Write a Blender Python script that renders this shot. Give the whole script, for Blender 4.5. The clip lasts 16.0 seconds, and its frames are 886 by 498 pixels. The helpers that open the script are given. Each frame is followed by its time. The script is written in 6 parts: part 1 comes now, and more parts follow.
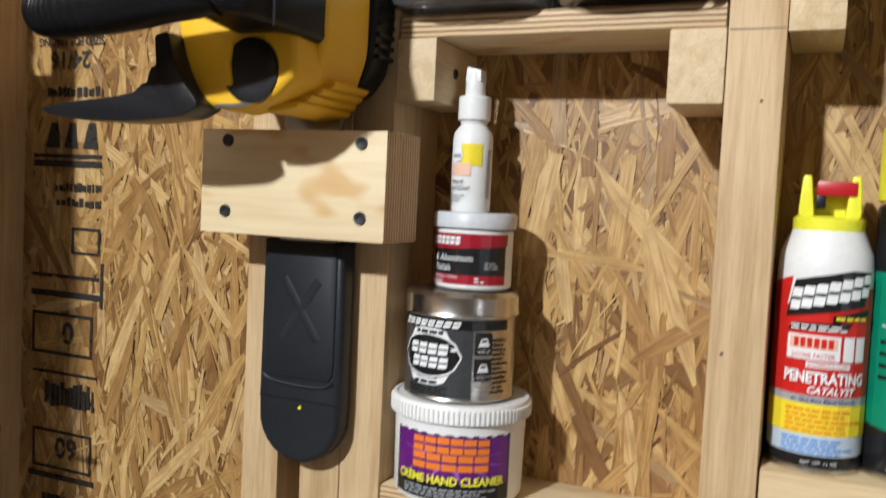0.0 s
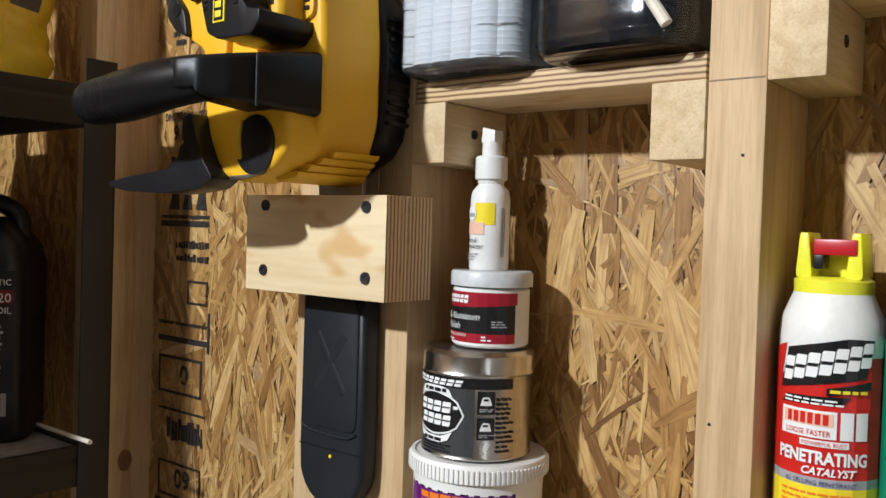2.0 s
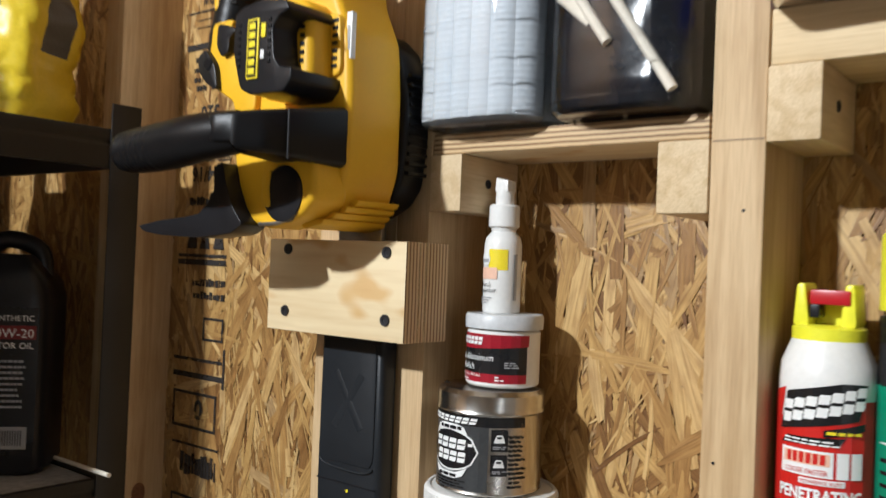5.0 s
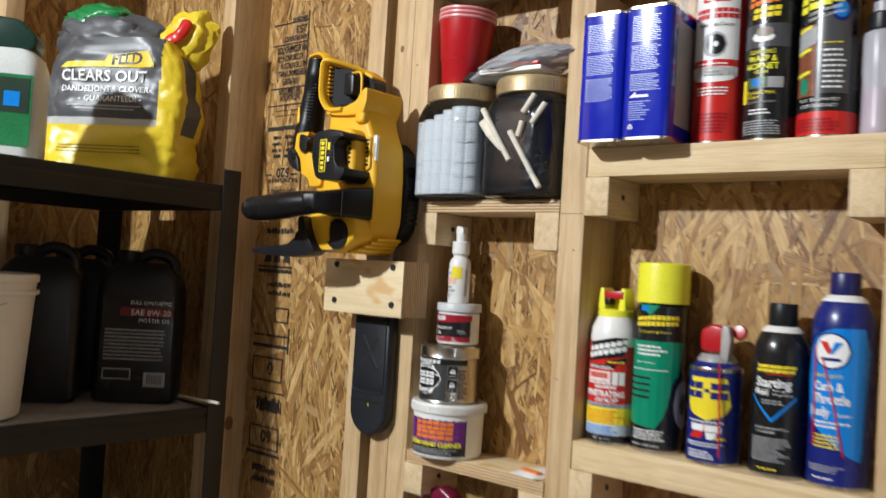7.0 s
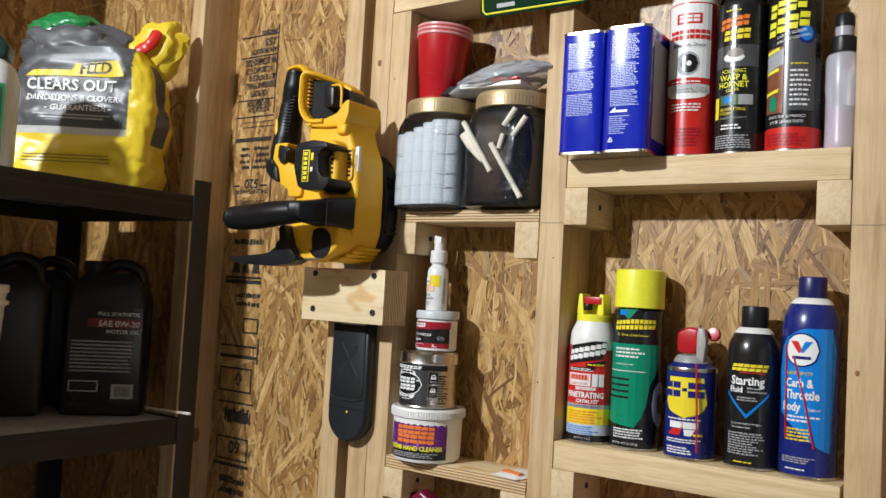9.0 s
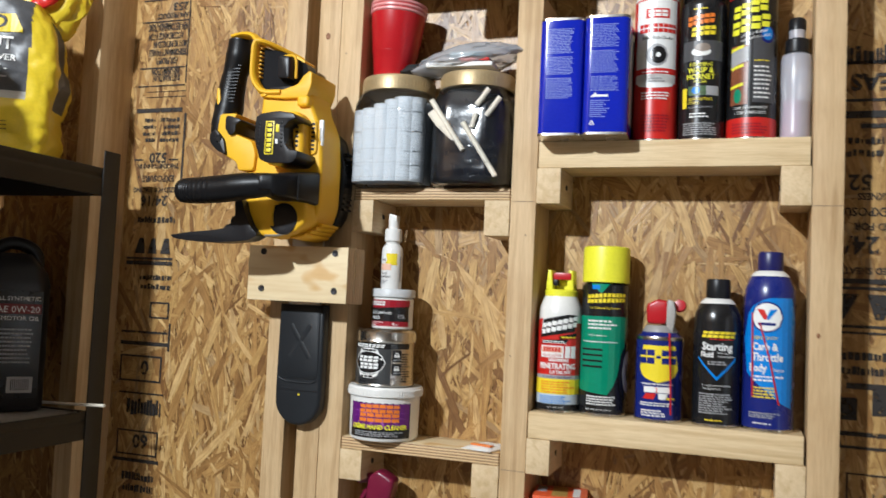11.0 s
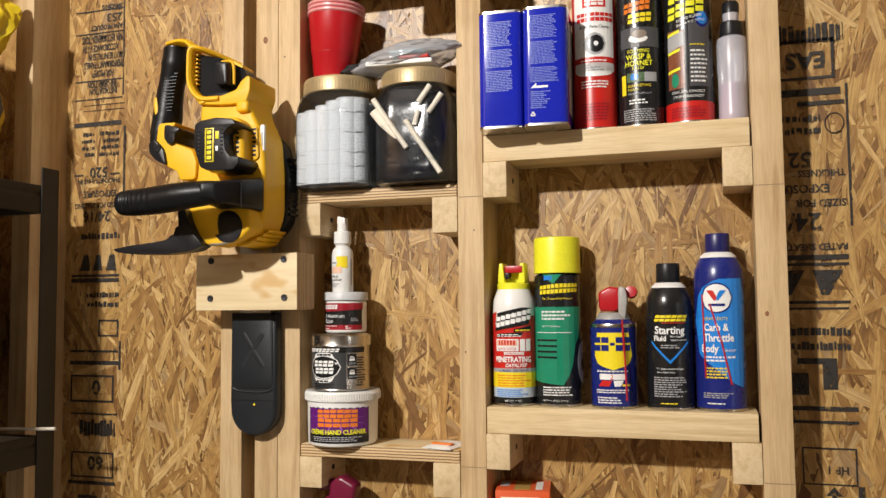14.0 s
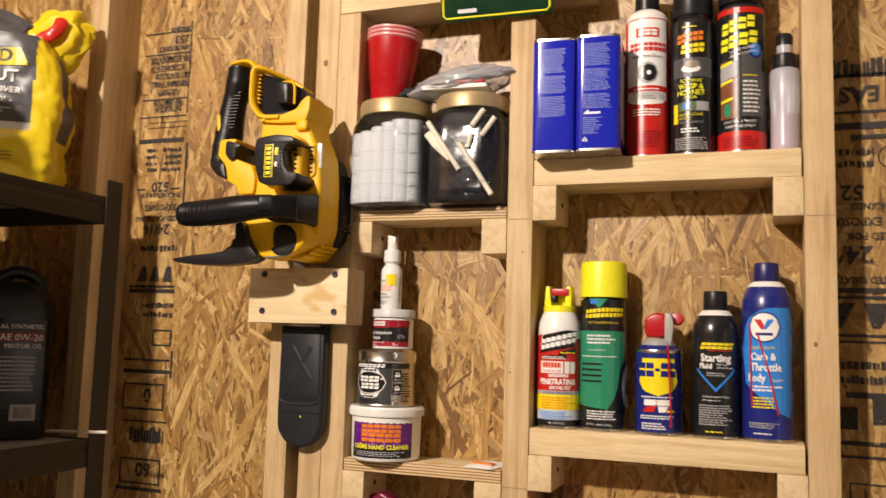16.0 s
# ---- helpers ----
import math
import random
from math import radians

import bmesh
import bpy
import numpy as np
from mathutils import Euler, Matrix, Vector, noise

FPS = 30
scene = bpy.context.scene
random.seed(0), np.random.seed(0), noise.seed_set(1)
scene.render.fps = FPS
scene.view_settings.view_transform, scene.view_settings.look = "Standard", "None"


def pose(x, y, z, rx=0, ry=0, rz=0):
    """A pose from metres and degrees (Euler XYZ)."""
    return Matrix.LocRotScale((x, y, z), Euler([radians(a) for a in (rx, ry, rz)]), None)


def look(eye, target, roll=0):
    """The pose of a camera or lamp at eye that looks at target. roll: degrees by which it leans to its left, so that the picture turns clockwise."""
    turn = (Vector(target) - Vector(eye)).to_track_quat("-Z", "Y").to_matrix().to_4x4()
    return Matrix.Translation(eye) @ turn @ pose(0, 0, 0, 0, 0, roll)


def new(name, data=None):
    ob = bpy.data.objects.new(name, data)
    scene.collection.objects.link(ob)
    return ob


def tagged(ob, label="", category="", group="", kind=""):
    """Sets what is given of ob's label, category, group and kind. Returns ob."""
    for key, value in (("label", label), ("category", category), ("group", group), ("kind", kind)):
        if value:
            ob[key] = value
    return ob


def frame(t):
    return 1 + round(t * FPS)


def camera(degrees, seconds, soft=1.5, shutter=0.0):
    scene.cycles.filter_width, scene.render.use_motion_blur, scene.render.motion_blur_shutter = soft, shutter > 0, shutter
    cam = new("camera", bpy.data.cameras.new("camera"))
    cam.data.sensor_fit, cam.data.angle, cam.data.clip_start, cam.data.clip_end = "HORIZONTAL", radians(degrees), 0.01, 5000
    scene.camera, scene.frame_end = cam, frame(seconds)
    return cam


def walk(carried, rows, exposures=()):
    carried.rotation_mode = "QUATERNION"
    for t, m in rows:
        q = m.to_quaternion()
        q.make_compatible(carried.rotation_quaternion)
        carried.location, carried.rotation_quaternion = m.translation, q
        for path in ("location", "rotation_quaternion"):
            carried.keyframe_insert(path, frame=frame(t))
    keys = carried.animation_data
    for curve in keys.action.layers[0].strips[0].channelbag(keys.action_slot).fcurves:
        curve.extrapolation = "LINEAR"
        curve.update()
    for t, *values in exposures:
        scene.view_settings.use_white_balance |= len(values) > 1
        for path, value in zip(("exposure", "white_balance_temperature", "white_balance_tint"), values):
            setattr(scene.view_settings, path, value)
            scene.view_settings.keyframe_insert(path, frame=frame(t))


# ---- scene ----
cam = camera(54.9, 16.0, shutter=0.8)
PATH = [
    (0, (0.046, -0.62, 1.628), (-0.754, 1.21, 1.513), 2.7),
    (0.5, (0.122, -0.578, 1.648), (-0.854, 1.165, 1.561), 3.3),
    (1, (0.195, -0.53, 1.646), (-0.972, 1.093, 1.572), 2.0),
    (1.5, (0.205, -0.544, 1.65), (-1.033, 1.025, 1.579), 1.8),
    (2, (0.201, -0.542, 1.652), (-1.056, 1.012, 1.605), 1.8),
    (2.5, (0.192, -0.545, 1.652), (-1.051, 1.021, 1.603), 1.9),
    (3, (0.183, -0.545, 1.651), (-1.05, 1.029, 1.608), 2.2),
    (3.5, (0.168, -0.539, 1.652), (-1.053, 1.044, 1.61), 2.2),
    (4, (0.159, -0.537, 1.651), (-1.06, 1.048, 1.619), 2.1),
    (6.5, (0.488, -0.859, 1.682), (-0.816, 0.653, 1.785), 3.0),
    (7, (0.609, -0.988, 1.66), (-0.679, 0.541, 1.722), 3.5),
    (7.5, (0.642, -1.027, 1.649), (-0.624, 0.521, 1.707), 3.6),
    (8, (0.646, -1.046, 1.65), (-0.606, 0.511, 1.718), 3.1),
    (10.5, (0.354, -1.11, 1.615), (-0.464, 0.71, 1.76), 3.5),
    (11, (0.32, -1.196, 1.604), (-0.37, 0.677, 1.726), 2.7),
    (11.5, (0.319, -1.209, 1.595), (-0.339, 0.677, 1.709), 2.2),
    (12, (0.328, -1.194, 1.595), (-0.29, 0.705, 1.697), 0.8),
    (12.5, (0.33, -1.187, 1.597), (-0.272, 0.717, 1.693), -0.0),
    (13, (0.332, -1.185, 1.598), (-0.27, 0.719, 1.712), -0.5),
    (13.5, (0.332, -1.184, 1.596), (-0.277, 0.716, 1.723), -0.6),
    (14, (0.334, -1.182, 1.597), (-0.271, 0.719, 1.729), -0.6),
    (14.5, (0.335, -1.186, 1.592), (-0.272, 0.715, 1.73), -0.5),
    (15, (0.326, -1.197, 1.588), (-0.302, 0.697, 1.726), -0.2),
    (15.5, (0.325, -1.211, 1.587), (-0.317, 0.676, 1.752), 0.2),
    (16, (0.333, -1.202, 1.572), (-0.367, 0.659, 1.787), 1.7),
]
EXPOSURES = [(0.0, 0.12, 5650, 8), (4.2, 0.12, 5650, 8), (6.3, 0.08, 5700, 7), (7.0, 0.0, 5700, 7), (8.2, -0.03, 5700, 7), (10.5, 0.1, 5650, 7), (12.0, 0.1, 5550, 5), (13.5, 0.1, 5550, 5), (14.0, 0.1, 6500, 11), (14.5, 0.1, 7150, 15), (15.0, 0.1, 7300, 18), (16.0, 0.12, 7400, 18)]
walk(cam, [(t, look(eye, target, roll)) for t, eye, target, roll in PATH], EXPOSURES)

# ---- light ----
world = bpy.data.worlds.new("world")
scene.world = world
world.use_nodes = True
world.node_tree.nodes["Background"].inputs[0].default_value = (1.0, 0.86, 0.68, 1)
world.node_tree.nodes["Background"].inputs[1].default_value = 0.01


def ceiling_lamp(at, power, size, colour):
    data = bpy.data.lights.new("ceiling_lamp", "AREA")
    data.shape, data.size, data.energy, data.color = "DISK", size, power, colour
    lamp = new("ceiling_lamp", data)
    lamp.matrix_world = look(at, (-0.1, 0.1, 1.0))
    return lamp


ceiling_lamp((-0.78, -2.48, 2.88), 87, 0.12, (1.0, 0.965, 0.90))


def unseen_strip_light(at, power, wide, tall, colour):
    """An unseen tall light added on the right for the streak down the cans."""
    data = bpy.data.lights.new("unseen_strip_light", "AREA")
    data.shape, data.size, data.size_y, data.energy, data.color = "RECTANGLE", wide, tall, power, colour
    lamp = new("unseen_strip_light", data)
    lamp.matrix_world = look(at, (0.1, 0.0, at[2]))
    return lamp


unseen_strip_light((2.9, -2.1, 1.7), 3.5, 0.10, 1.7, (1.0, 0.98, 0.95))


# ---- materials ----
def shader(name):
    m = bpy.data.materials.new(name)
    m.use_nodes = True
    return m, m.node_tree.nodes, m.node_tree.links, m.node_tree.nodes["Principled BSDF"]


def ramp(nodes, stops):
    r = nodes.new("ShaderNodeValToRGB")
    while len(r.color_ramp.elements) < len(stops):
        r.color_ramp.elements.new(0.5)
    for e, (p, c) in zip(r.color_ramp.elements, stops):
        e.position, e.color = p, (*c, 1)
    return r


def plain(name, colour, rough=0.4, metal=0.0, vary=0.12, grain=260.0, bump=0.15, coat=0.0, spec=0.5):
    """Paint, plastic or metal, with faint blotches, grain and relief."""
    m, n, l, p = shader(name)
    tc = n.new("ShaderNodeTexCoord")
    big, fine = n.new("ShaderNodeTexNoise"), n.new("ShaderNodeTexNoise")
    big.inputs["Scale"].default_value, fine.inputs["Scale"].default_value = 18, grain
    big.inputs["Detail"].default_value = 5
    for t in (big, fine):
        l.new(tc.outputs["Object"], t.inputs["Vector"])
    add = n.new("ShaderNodeMath")
    add.operation = "ADD"
    l.new(big.outputs["Fac"], add.inputs[0])
    l.new(fine.outputs["Fac"], add.inputs[1])
    lo = [max(0, c * (1 - vary)) for c in colour]
    hi = [min(1, c * (1 + vary)) for c in colour]
    half = n.new("ShaderNodeMath")
    half.operation = "MULTIPLY"
    half.inputs[1].default_value = 0.5
    l.new(add.outputs[0], half.inputs[0])
    r = ramp(n, [(0.3, lo), (0.7, hi)])
    l.new(half.outputs[0], r.inputs[0])
    l.new(r.outputs[0], p.inputs["Base Color"])
    rr = n.new("ShaderNodeMapRange")
    rr.inputs["To Min"].default_value, rr.inputs["To Max"].default_value = max(0.02, rough - 0.08), min(1, rough + 0.1)
    l.new(big.outputs["Fac"], rr.inputs["Value"])
    l.new(rr.outputs[0], p.inputs["Roughness"])
    p.inputs["Metallic"].default_value = metal
    p.inputs["Coat Weight"].default_value = coat
    p.inputs["Specular IOR Level"].default_value = spec
    if bump:
        b = n.new("ShaderNodeBump")
        b.inputs["Strength"].default_value, b.inputs["Distance"].default_value = bump, 0.0006
        l.new(fine.outputs["Fac"], b.inputs["Height"])
        l.new(b.outputs[0], p.inputs["Normal"])
    return m


def timber(name, axis, light, dark, knots=True):
    """Planed softwood with the grain along one axis."""
    m, n, l, p = shader(name)
    tc, info = n.new("ShaderNodeTexCoord"), n.new("ShaderNodeObjectInfo")
    shift = n.new("ShaderNodeVectorMath")
    shift.operation = "MULTIPLY_ADD"
    shift.inputs[1].default_value = (7.0, 5.0, 9.0)
    l.new(info.outputs["Random"], shift.inputs[0])
    l.new(tc.outputs["Object"], shift.inputs[2])
    sc = [1.0, 1.0, 1.0]
    sc["xyz".index(axis)] = 0.05
    stretch = n.new("ShaderNodeMapping")
    stretch.inputs["Scale"].default_value = sc
    l.new(shift.outputs[0], stretch.inputs["Vector"])
    rings, fibre, blot = n.new("ShaderNodeTexNoise"), n.new("ShaderNodeTexNoise"), n.new("ShaderNodeTexNoise")
    rings.inputs["Scale"].default_value, rings.inputs["Detail"].default_value, rings.inputs["Distortion"].default_value = 70, 3, 0.6
    fibre.inputs["Scale"].default_value, fibre.inputs["Detail"].default_value = 700, 3
    blot.inputs["Scale"].default_value, blot.inputs["Detail"].default_value = 9, 4
    l.new(stretch.outputs[0], rings.inputs["Vector"])
    l.new(stretch.outputs[0], fibre.inputs["Vector"])
    l.new(shift.outputs[0], blot.inputs["Vector"])
    mid = [(a * 0.6 + b * 0.4) for a, b in zip(light, dark)]
    r = ramp(n, [(0.34, dark), (0.46, mid), (0.54, light), (0.68, mid)])
    l.new(rings.outputs["Fac"], r.inputs[0])
    mix = n.new("ShaderNodeMix")
    mix.data_type, mix.blend_type = "RGBA", "MULTIPLY"
    mix.inputs["Factor"].default_value = 0.55
    r2 = ramp(n, [(0.3, (0.76, 0.71, 0.64)), (0.6, (1, 1, 1))])
    l.new(fibre.outputs["Fac"], r2.inputs[0])
    l.new(r.outputs[0], mix.inputs["A"])
    l.new(r2.outputs[0], mix.inputs["B"])
    mix2 = n.new("ShaderNodeMix")
    mix2.data_type, mix2.blend_type = "RGBA", "MULTIPLY"
    mix2.inputs["Factor"].default_value = 0.5
    r3 = ramp(n, [(0.32, (0.78, 0.71, 0.60)), (0.55, (1, 1, 1))])
    l.new(blot.outputs["Fac"], r3.inputs[0])
    l.new(mix.outputs["Result"], mix2.inputs["A"])
    l.new(r3.outputs[0], mix2.inputs["B"])
    l.new(mix2.outputs["Result"], p.inputs["Base Color"])
    p.inputs["Roughness"].default_value = 0.62
    b = n.new("ShaderNodeBump")
    b.inputs["Strength"].default_value, b.inputs["Distance"].default_value = 0.35, 0.0006
    l.new(fibre.outputs["Fac"], b.inputs["Height"])
    l.new(b.outputs[0], p.inputs["Normal"])
    return m


def strand_board():
    """Wood strands, each a shade of its own, with the grain along the strand."""
    m, n, l, p = shader("strand_board")
    geo, uv = n.new("ShaderNodeNewGeometry"), n.new("ShaderNodeUVMap")
    tone = ramp(n, [(0.0, (0.18, 0.084, 0.026)), (0.13, (0.31, 0.166, 0.052)), (0.42, (0.44, 0.255, 0.083)), (0.7, (0.53, 0.333, 0.114)), (0.9, (0.66, 0.448, 0.188)), (1.0, (0.33, 0.21, 0.098))])
    l.new(geo.outputs["Random Per Island"], tone.inputs[0])
    st = n.new("ShaderNodeMapping")
    st.inputs["Scale"].default_value = (0.06, 1, 1)
    l.new(uv.outputs[0], st.inputs["Vector"])
    fib, blot = n.new("ShaderNodeTexNoise"), n.new("ShaderNodeTexNoise")
    fib.inputs["Scale"].default_value, fib.inputs["Detail"].default_value = 420, 4
    blot.inputs["Scale"].default_value, blot.inputs["Detail"].default_value = 35, 5
    l.new(st.outputs[0], fib.inputs["Vector"])
    l.new(uv.outputs[0], blot.inputs["Vector"])
    r1 = ramp(n, [(0.3, (0.5, 0.42, 0.36)), (0.6, (1, 1, 1))])
    l.new(fib.outputs["Fac"], r1.inputs[0])
    r2 = ramp(n, [(0.3, (0.6, 0.5, 0.42)), (0.55, (1, 1, 1))])
    l.new(blot.outputs["Fac"], r2.inputs[0])
    col = tone.outputs[0]
    for r, f in ((r1, 0.7), (r2, 0.6)):
        mx = n.new("ShaderNodeMix")
        mx.data_type, mx.blend_type = "RGBA", "MULTIPLY"
        mx.inputs["Factor"].default_value = f
        l.new(col, mx.inputs["A"])
        l.new(r.outputs[0], mx.inputs["B"])
        col = mx.outputs["Result"]
    l.new(col, p.inputs["Base Color"])
    p.inputs["Roughness"].default_value = 0.38
    b = n.new("ShaderNodeBump")
    b.inputs["Strength"].default_value, b.inputs["Distance"].default_value = 0.5, 0.0008
    l.new(fib.outputs["Fac"], b.inputs["Height"])
    l.new(b.outputs[0], p.inputs["Normal"])
    return m


def plywood(axis):
    """Clear-faced plywood; the edges show thin plies across the thickness axis."""
    m, n, l, p = shader("plywood")
    k = "xyz".index(axis)
    tc, geo = n.new("ShaderNodeTexCoord"), n.new("ShaderNodeNewGeometry")
    st = n.new("ShaderNodeMapping")
    st.inputs["Scale"].default_value = (0.08, 1, 1)
    l.new(tc.outputs["Object"], st.inputs["Vector"])
    face, stain = n.new("ShaderNodeTexNoise"), n.new("ShaderNodeTexNoise")
    face.inputs["Scale"].default_value, face.inputs["Detail"].default_value = 90, 4
    stain.inputs["Scale"].default_value, stain.inputs["Detail"].default_value = 22, 2
    l.new(st.outputs[0], face.inputs["Vector"])
    st2 = n.new("ShaderNodeMapping")
    st2.inputs["Scale"].default_value = (0.5, 1, 1)
    l.new(tc.outputs["Object"], st2.inputs["Vector"])
    l.new(st2.outputs[0], stain.inputs["Vector"])
    r = ramp(n, [(0.3, (0.66, 0.5, 0.28)), (0.6, (0.76, 0.62, 0.38))])
    l.new(face.outputs["Fac"], r.inputs[0])
    rs = ramp(n, [(0.6, (1, 1, 1)), (0.66, (0.84, 0.68, 0.48)), (0.8, (0.78, 0.58, 0.38))])
    l.new(stain.outputs["Fac"], rs.inputs[0])
    mx = n.new("ShaderNodeMix")
    mx.data_type, mx.blend_type = "RGBA", "MULTIPLY"
    mx.inputs["Factor"].default_value = 1
    l.new(r.outputs[0], mx.inputs["A"])
    l.new(rs.outputs[0], mx.inputs["B"])
    jit = n.new("ShaderNodeTexNoise")
    jit.inputs["Scale"].default_value = 40
    l.new(tc.outputs["Object"], jit.inputs["Vector"])
    off = n.new("ShaderNodeVectorMath")
    off.operation = "MULTIPLY_ADD"
    off.inputs[1].default_value = tuple(0.0012 if i == k else 0 for i in range(3))
    l.new(jit.outputs["Color"], off.inputs[0])
    l.new(tc.outputs["Object"], off.inputs[2])
    w = n.new("ShaderNodeTexWave")
    w.wave_type, w.bands_direction = "BANDS", axis.upper()
    w.inputs["Scale"].default_value, w.inputs["Distortion"].default_value = 75, 0.6
    w.inputs["Detail"].default_value = 2
    l.new(off.outputs[0], w.inputs["Vector"])
    re = ramp(n, [(0.0, (0.16, 0.08, 0.035)), (0.25, (0.42, 0.26, 0.12)), (0.6, (0.62, 0.43, 0.22)), (1.0, (0.68, 0.5, 0.28))])
    l.new(w.outputs["Fac"], re.inputs[0])
    sep = n.new("ShaderNodeSeparateXYZ")
    l.new(geo.outputs["Normal"], sep.inputs[0])
    ab = n.new("ShaderNodeMath")
    ab.operation = "ABSOLUTE"
    l.new(sep.outputs[k], ab.inputs[0])
    gt = n.new("ShaderNodeMath")
    gt.operation = "GREATER_THAN"
    gt.inputs[1].default_value = 0.6
    l.new(ab.outputs[0], gt.inputs[0])
    fin = n.new("ShaderNodeMix")
    fin.data_type = "RGBA"
    l.new(gt.outputs[0], fin.inputs["Factor"])
    l.new(re.outputs[0], fin.inputs["A"])
    l.new(mx.outputs["Result"], fin.inputs["B"])
    l.new(fin.outputs["Result"], p.inputs["Base Color"])
    p.inputs["Roughness"].default_value = 0.6
    return m


def film(name, colour, body, rough, gloss=1.0, glow=0.0):
    """Thin clear plastic: see-through, with a share of milky body that may let light through, and a glossy skin."""
    m, n, l, p = shader(name)
    see, milk, shine, fres = n.new("ShaderNodeBsdfTransparent"), n.new("ShaderNodeBsdfDiffuse"), n.new("ShaderNodeBsdfGlossy"), n.new("ShaderNodeFresnel")
    see.inputs[0].default_value = (0.97, 0.97, 0.97, 1)
    milk.inputs[0].default_value = (*colour, 1)
    shine.inputs["Roughness"].default_value = rough
    fres.inputs["IOR"].default_value = 1.45
    a, b = n.new("ShaderNodeMixShader"), n.new("ShaderNodeMixShader")
    a.inputs[0].default_value = body
    l.new(see.outputs[0], a.inputs[1])
    soft, both = n.new("ShaderNodeBsdfTranslucent"), n.new("ShaderNodeMixShader")
    soft.inputs[0].default_value = (*colour, 1)
    both.inputs[0].default_value = glow
    l.new(milk.outputs[0], both.inputs[1])
    l.new(soft.outputs[0], both.inputs[2])
    l.new(both.outputs[0], a.inputs[2])
    k = n.new("ShaderNodeMath")
    k.operation = "MULTIPLY"
    k.inputs[1].default_value = gloss
    l.new(fres.outputs[0], k.inputs[0])
    l.new(k.outputs[0], b.inputs[0])
    l.new(a.outputs[0], b.inputs[1])
    l.new(shine.outputs[0], b.inputs[2])
    l.new(b.outputs[0], n["Material Output"].inputs["Surface"])
    return m


def ink():
    """Stamped ink, thin and broken where the strands lie low."""
    m, n, l, p = shader("stamp_ink")
    tc, no = n.new("ShaderNodeTexCoord"), n.new("ShaderNodeTexNoise")
    no.inputs["Scale"].default_value, no.inputs["Detail"].default_value = 120, 6
    l.new(tc.outputs["Object"], no.inputs["Vector"])
    r = ramp(n, [(0.30, (0.12, 0.12, 0.12)), (0.45, (0.96, 0.96, 0.96))])
    l.new(no.outputs["Fac"], r.inputs[0])
    l.new(r.outputs[0], p.inputs["Alpha"])
    p.inputs["Base Color"].default_value = (0.022, 0.017, 0.014, 1)
    p.inputs["Roughness"].default_value = 0.6
    return m


PINE_Z = timber("pine_upright", "z", (0.61, 0.440, 0.242), (0.48, 0.325, 0.160))
PINE_X = timber("pine_board", "x", (0.75, 0.585, 0.345), (0.62, 0.455, 0.24))
PINE_Y = timber("pine_block", "y", (0.70, 0.545, 0.33), (0.59, 0.435, 0.235))
OSB, PLY, PLY_FLAT = strand_board(), plywood("y"), plywood("z")
INK = ink()
SAW_YELLOW = plain("saw_yellow", (0.79, 0.445, 0.010), 0.46, vary=0.08, grain=900, bump=0.25, spec=0.4)
BLACK_GRIP = plain("black_grip", (0.007, 0.007, 0.008), 0.36, grain=1400, bump=0.12, vary=0.25, spec=0.22)
BLACK = plain("black_plastic", (0.012, 0.012, 0.014), 0.33, vary=0.2, bump=0.1, spec=0.28)
SCABBARD = plain("scabbard_black", (0.016, 0.018, 0.021), 0.42, vary=0.25, bump=0.2, grain=600, spec=0.28)
STEEL = plain("bare_steel", (0.55, 0.55, 0.54), 0.3, 1.0, vary=0.1)
TIN = plain("tin", (0.62, 0.60, 0.56), 0.24, 1.0, vary=0.08, bump=0.05)
SCREW = plain("screw_black", (0.05, 0.05, 0.055), 0.4, 0.7)
RACK = plain("rack_powder_coat", (0.020, 0.019, 0.018), 0.45, 0.0, vary=0.35, grain=900, bump=0.5, spec=0.35)
RACK_BOARD = plain("rack_board", (0.34, 0.33, 0.32), 0.36, vary=0.4, grain=120)
WHITE = plain("white_plastic", (0.80, 0.79, 0.76), 0.35, vary=0.05, bump=0.05)
WHITE_INK = plain("white_print", (0.82, 0.82, 0.80), 0.35, vary=0.04, bump=0)
GREY_INK = plain("grey_print", (0.36, 0.36, 0.37), 0.4, vary=0.1, bump=0)
RED = plain("red_print", (0.56, 0.018, 0.012), 0.3, vary=0.06, bump=0)
RED_PLASTIC = plain("red_plastic", (0.44, 0.008, 0.014), 0.3, vary=0.06, bump=0.05)
DEEP_RED = plain("deep_red_print", (0.30, 0.008, 0.02), 0.3, vary=0.08, bump=0)
YELLOW = plain("yellow_print", (0.85, 0.68, 0.02), 0.35, vary=0.05, bump=0)
CAP_YELLOW = plain("yellow_cap", (0.83, 0.80, 0.03), 0.38, vary=0.08, bump=0.08)
GREEN = plain("green_print", (0.012, 0.24, 0.13), 0.3, vary=0.12, bump=0)
TIN_PRINT = plain("pale_blue_print", (0.20, 0.26, 0.62), 0.3, vary=0.1, bump=0)
BLUE = plain("tin_blue", (0.010, 0.020, 0.40), 0.10, vary=0.08, bump=0.0, spec=0.5)
DARK_BLUE = plain("dark_blue_print", (0.012, 0.02, 0.17), 0.25, vary=0.08, bump=0)
SKY_BLUE = plain("sky_blue_print", (0.02, 0.22, 0.68), 0.25, vary=0.1, bump=0)
BLACK_INK = plain("black_print", (0.012, 0.012, 0.013), 0.25, vary=0.1, bump=0)
ORANGE = plain("orange_print", (0.78, 0.20, 0.02), 0.35, vary=0.05, bump=0)
PURPLE = plain("purple_print", (0.12, 0.012, 0.17), 0.3, vary=0.15, bump=0)
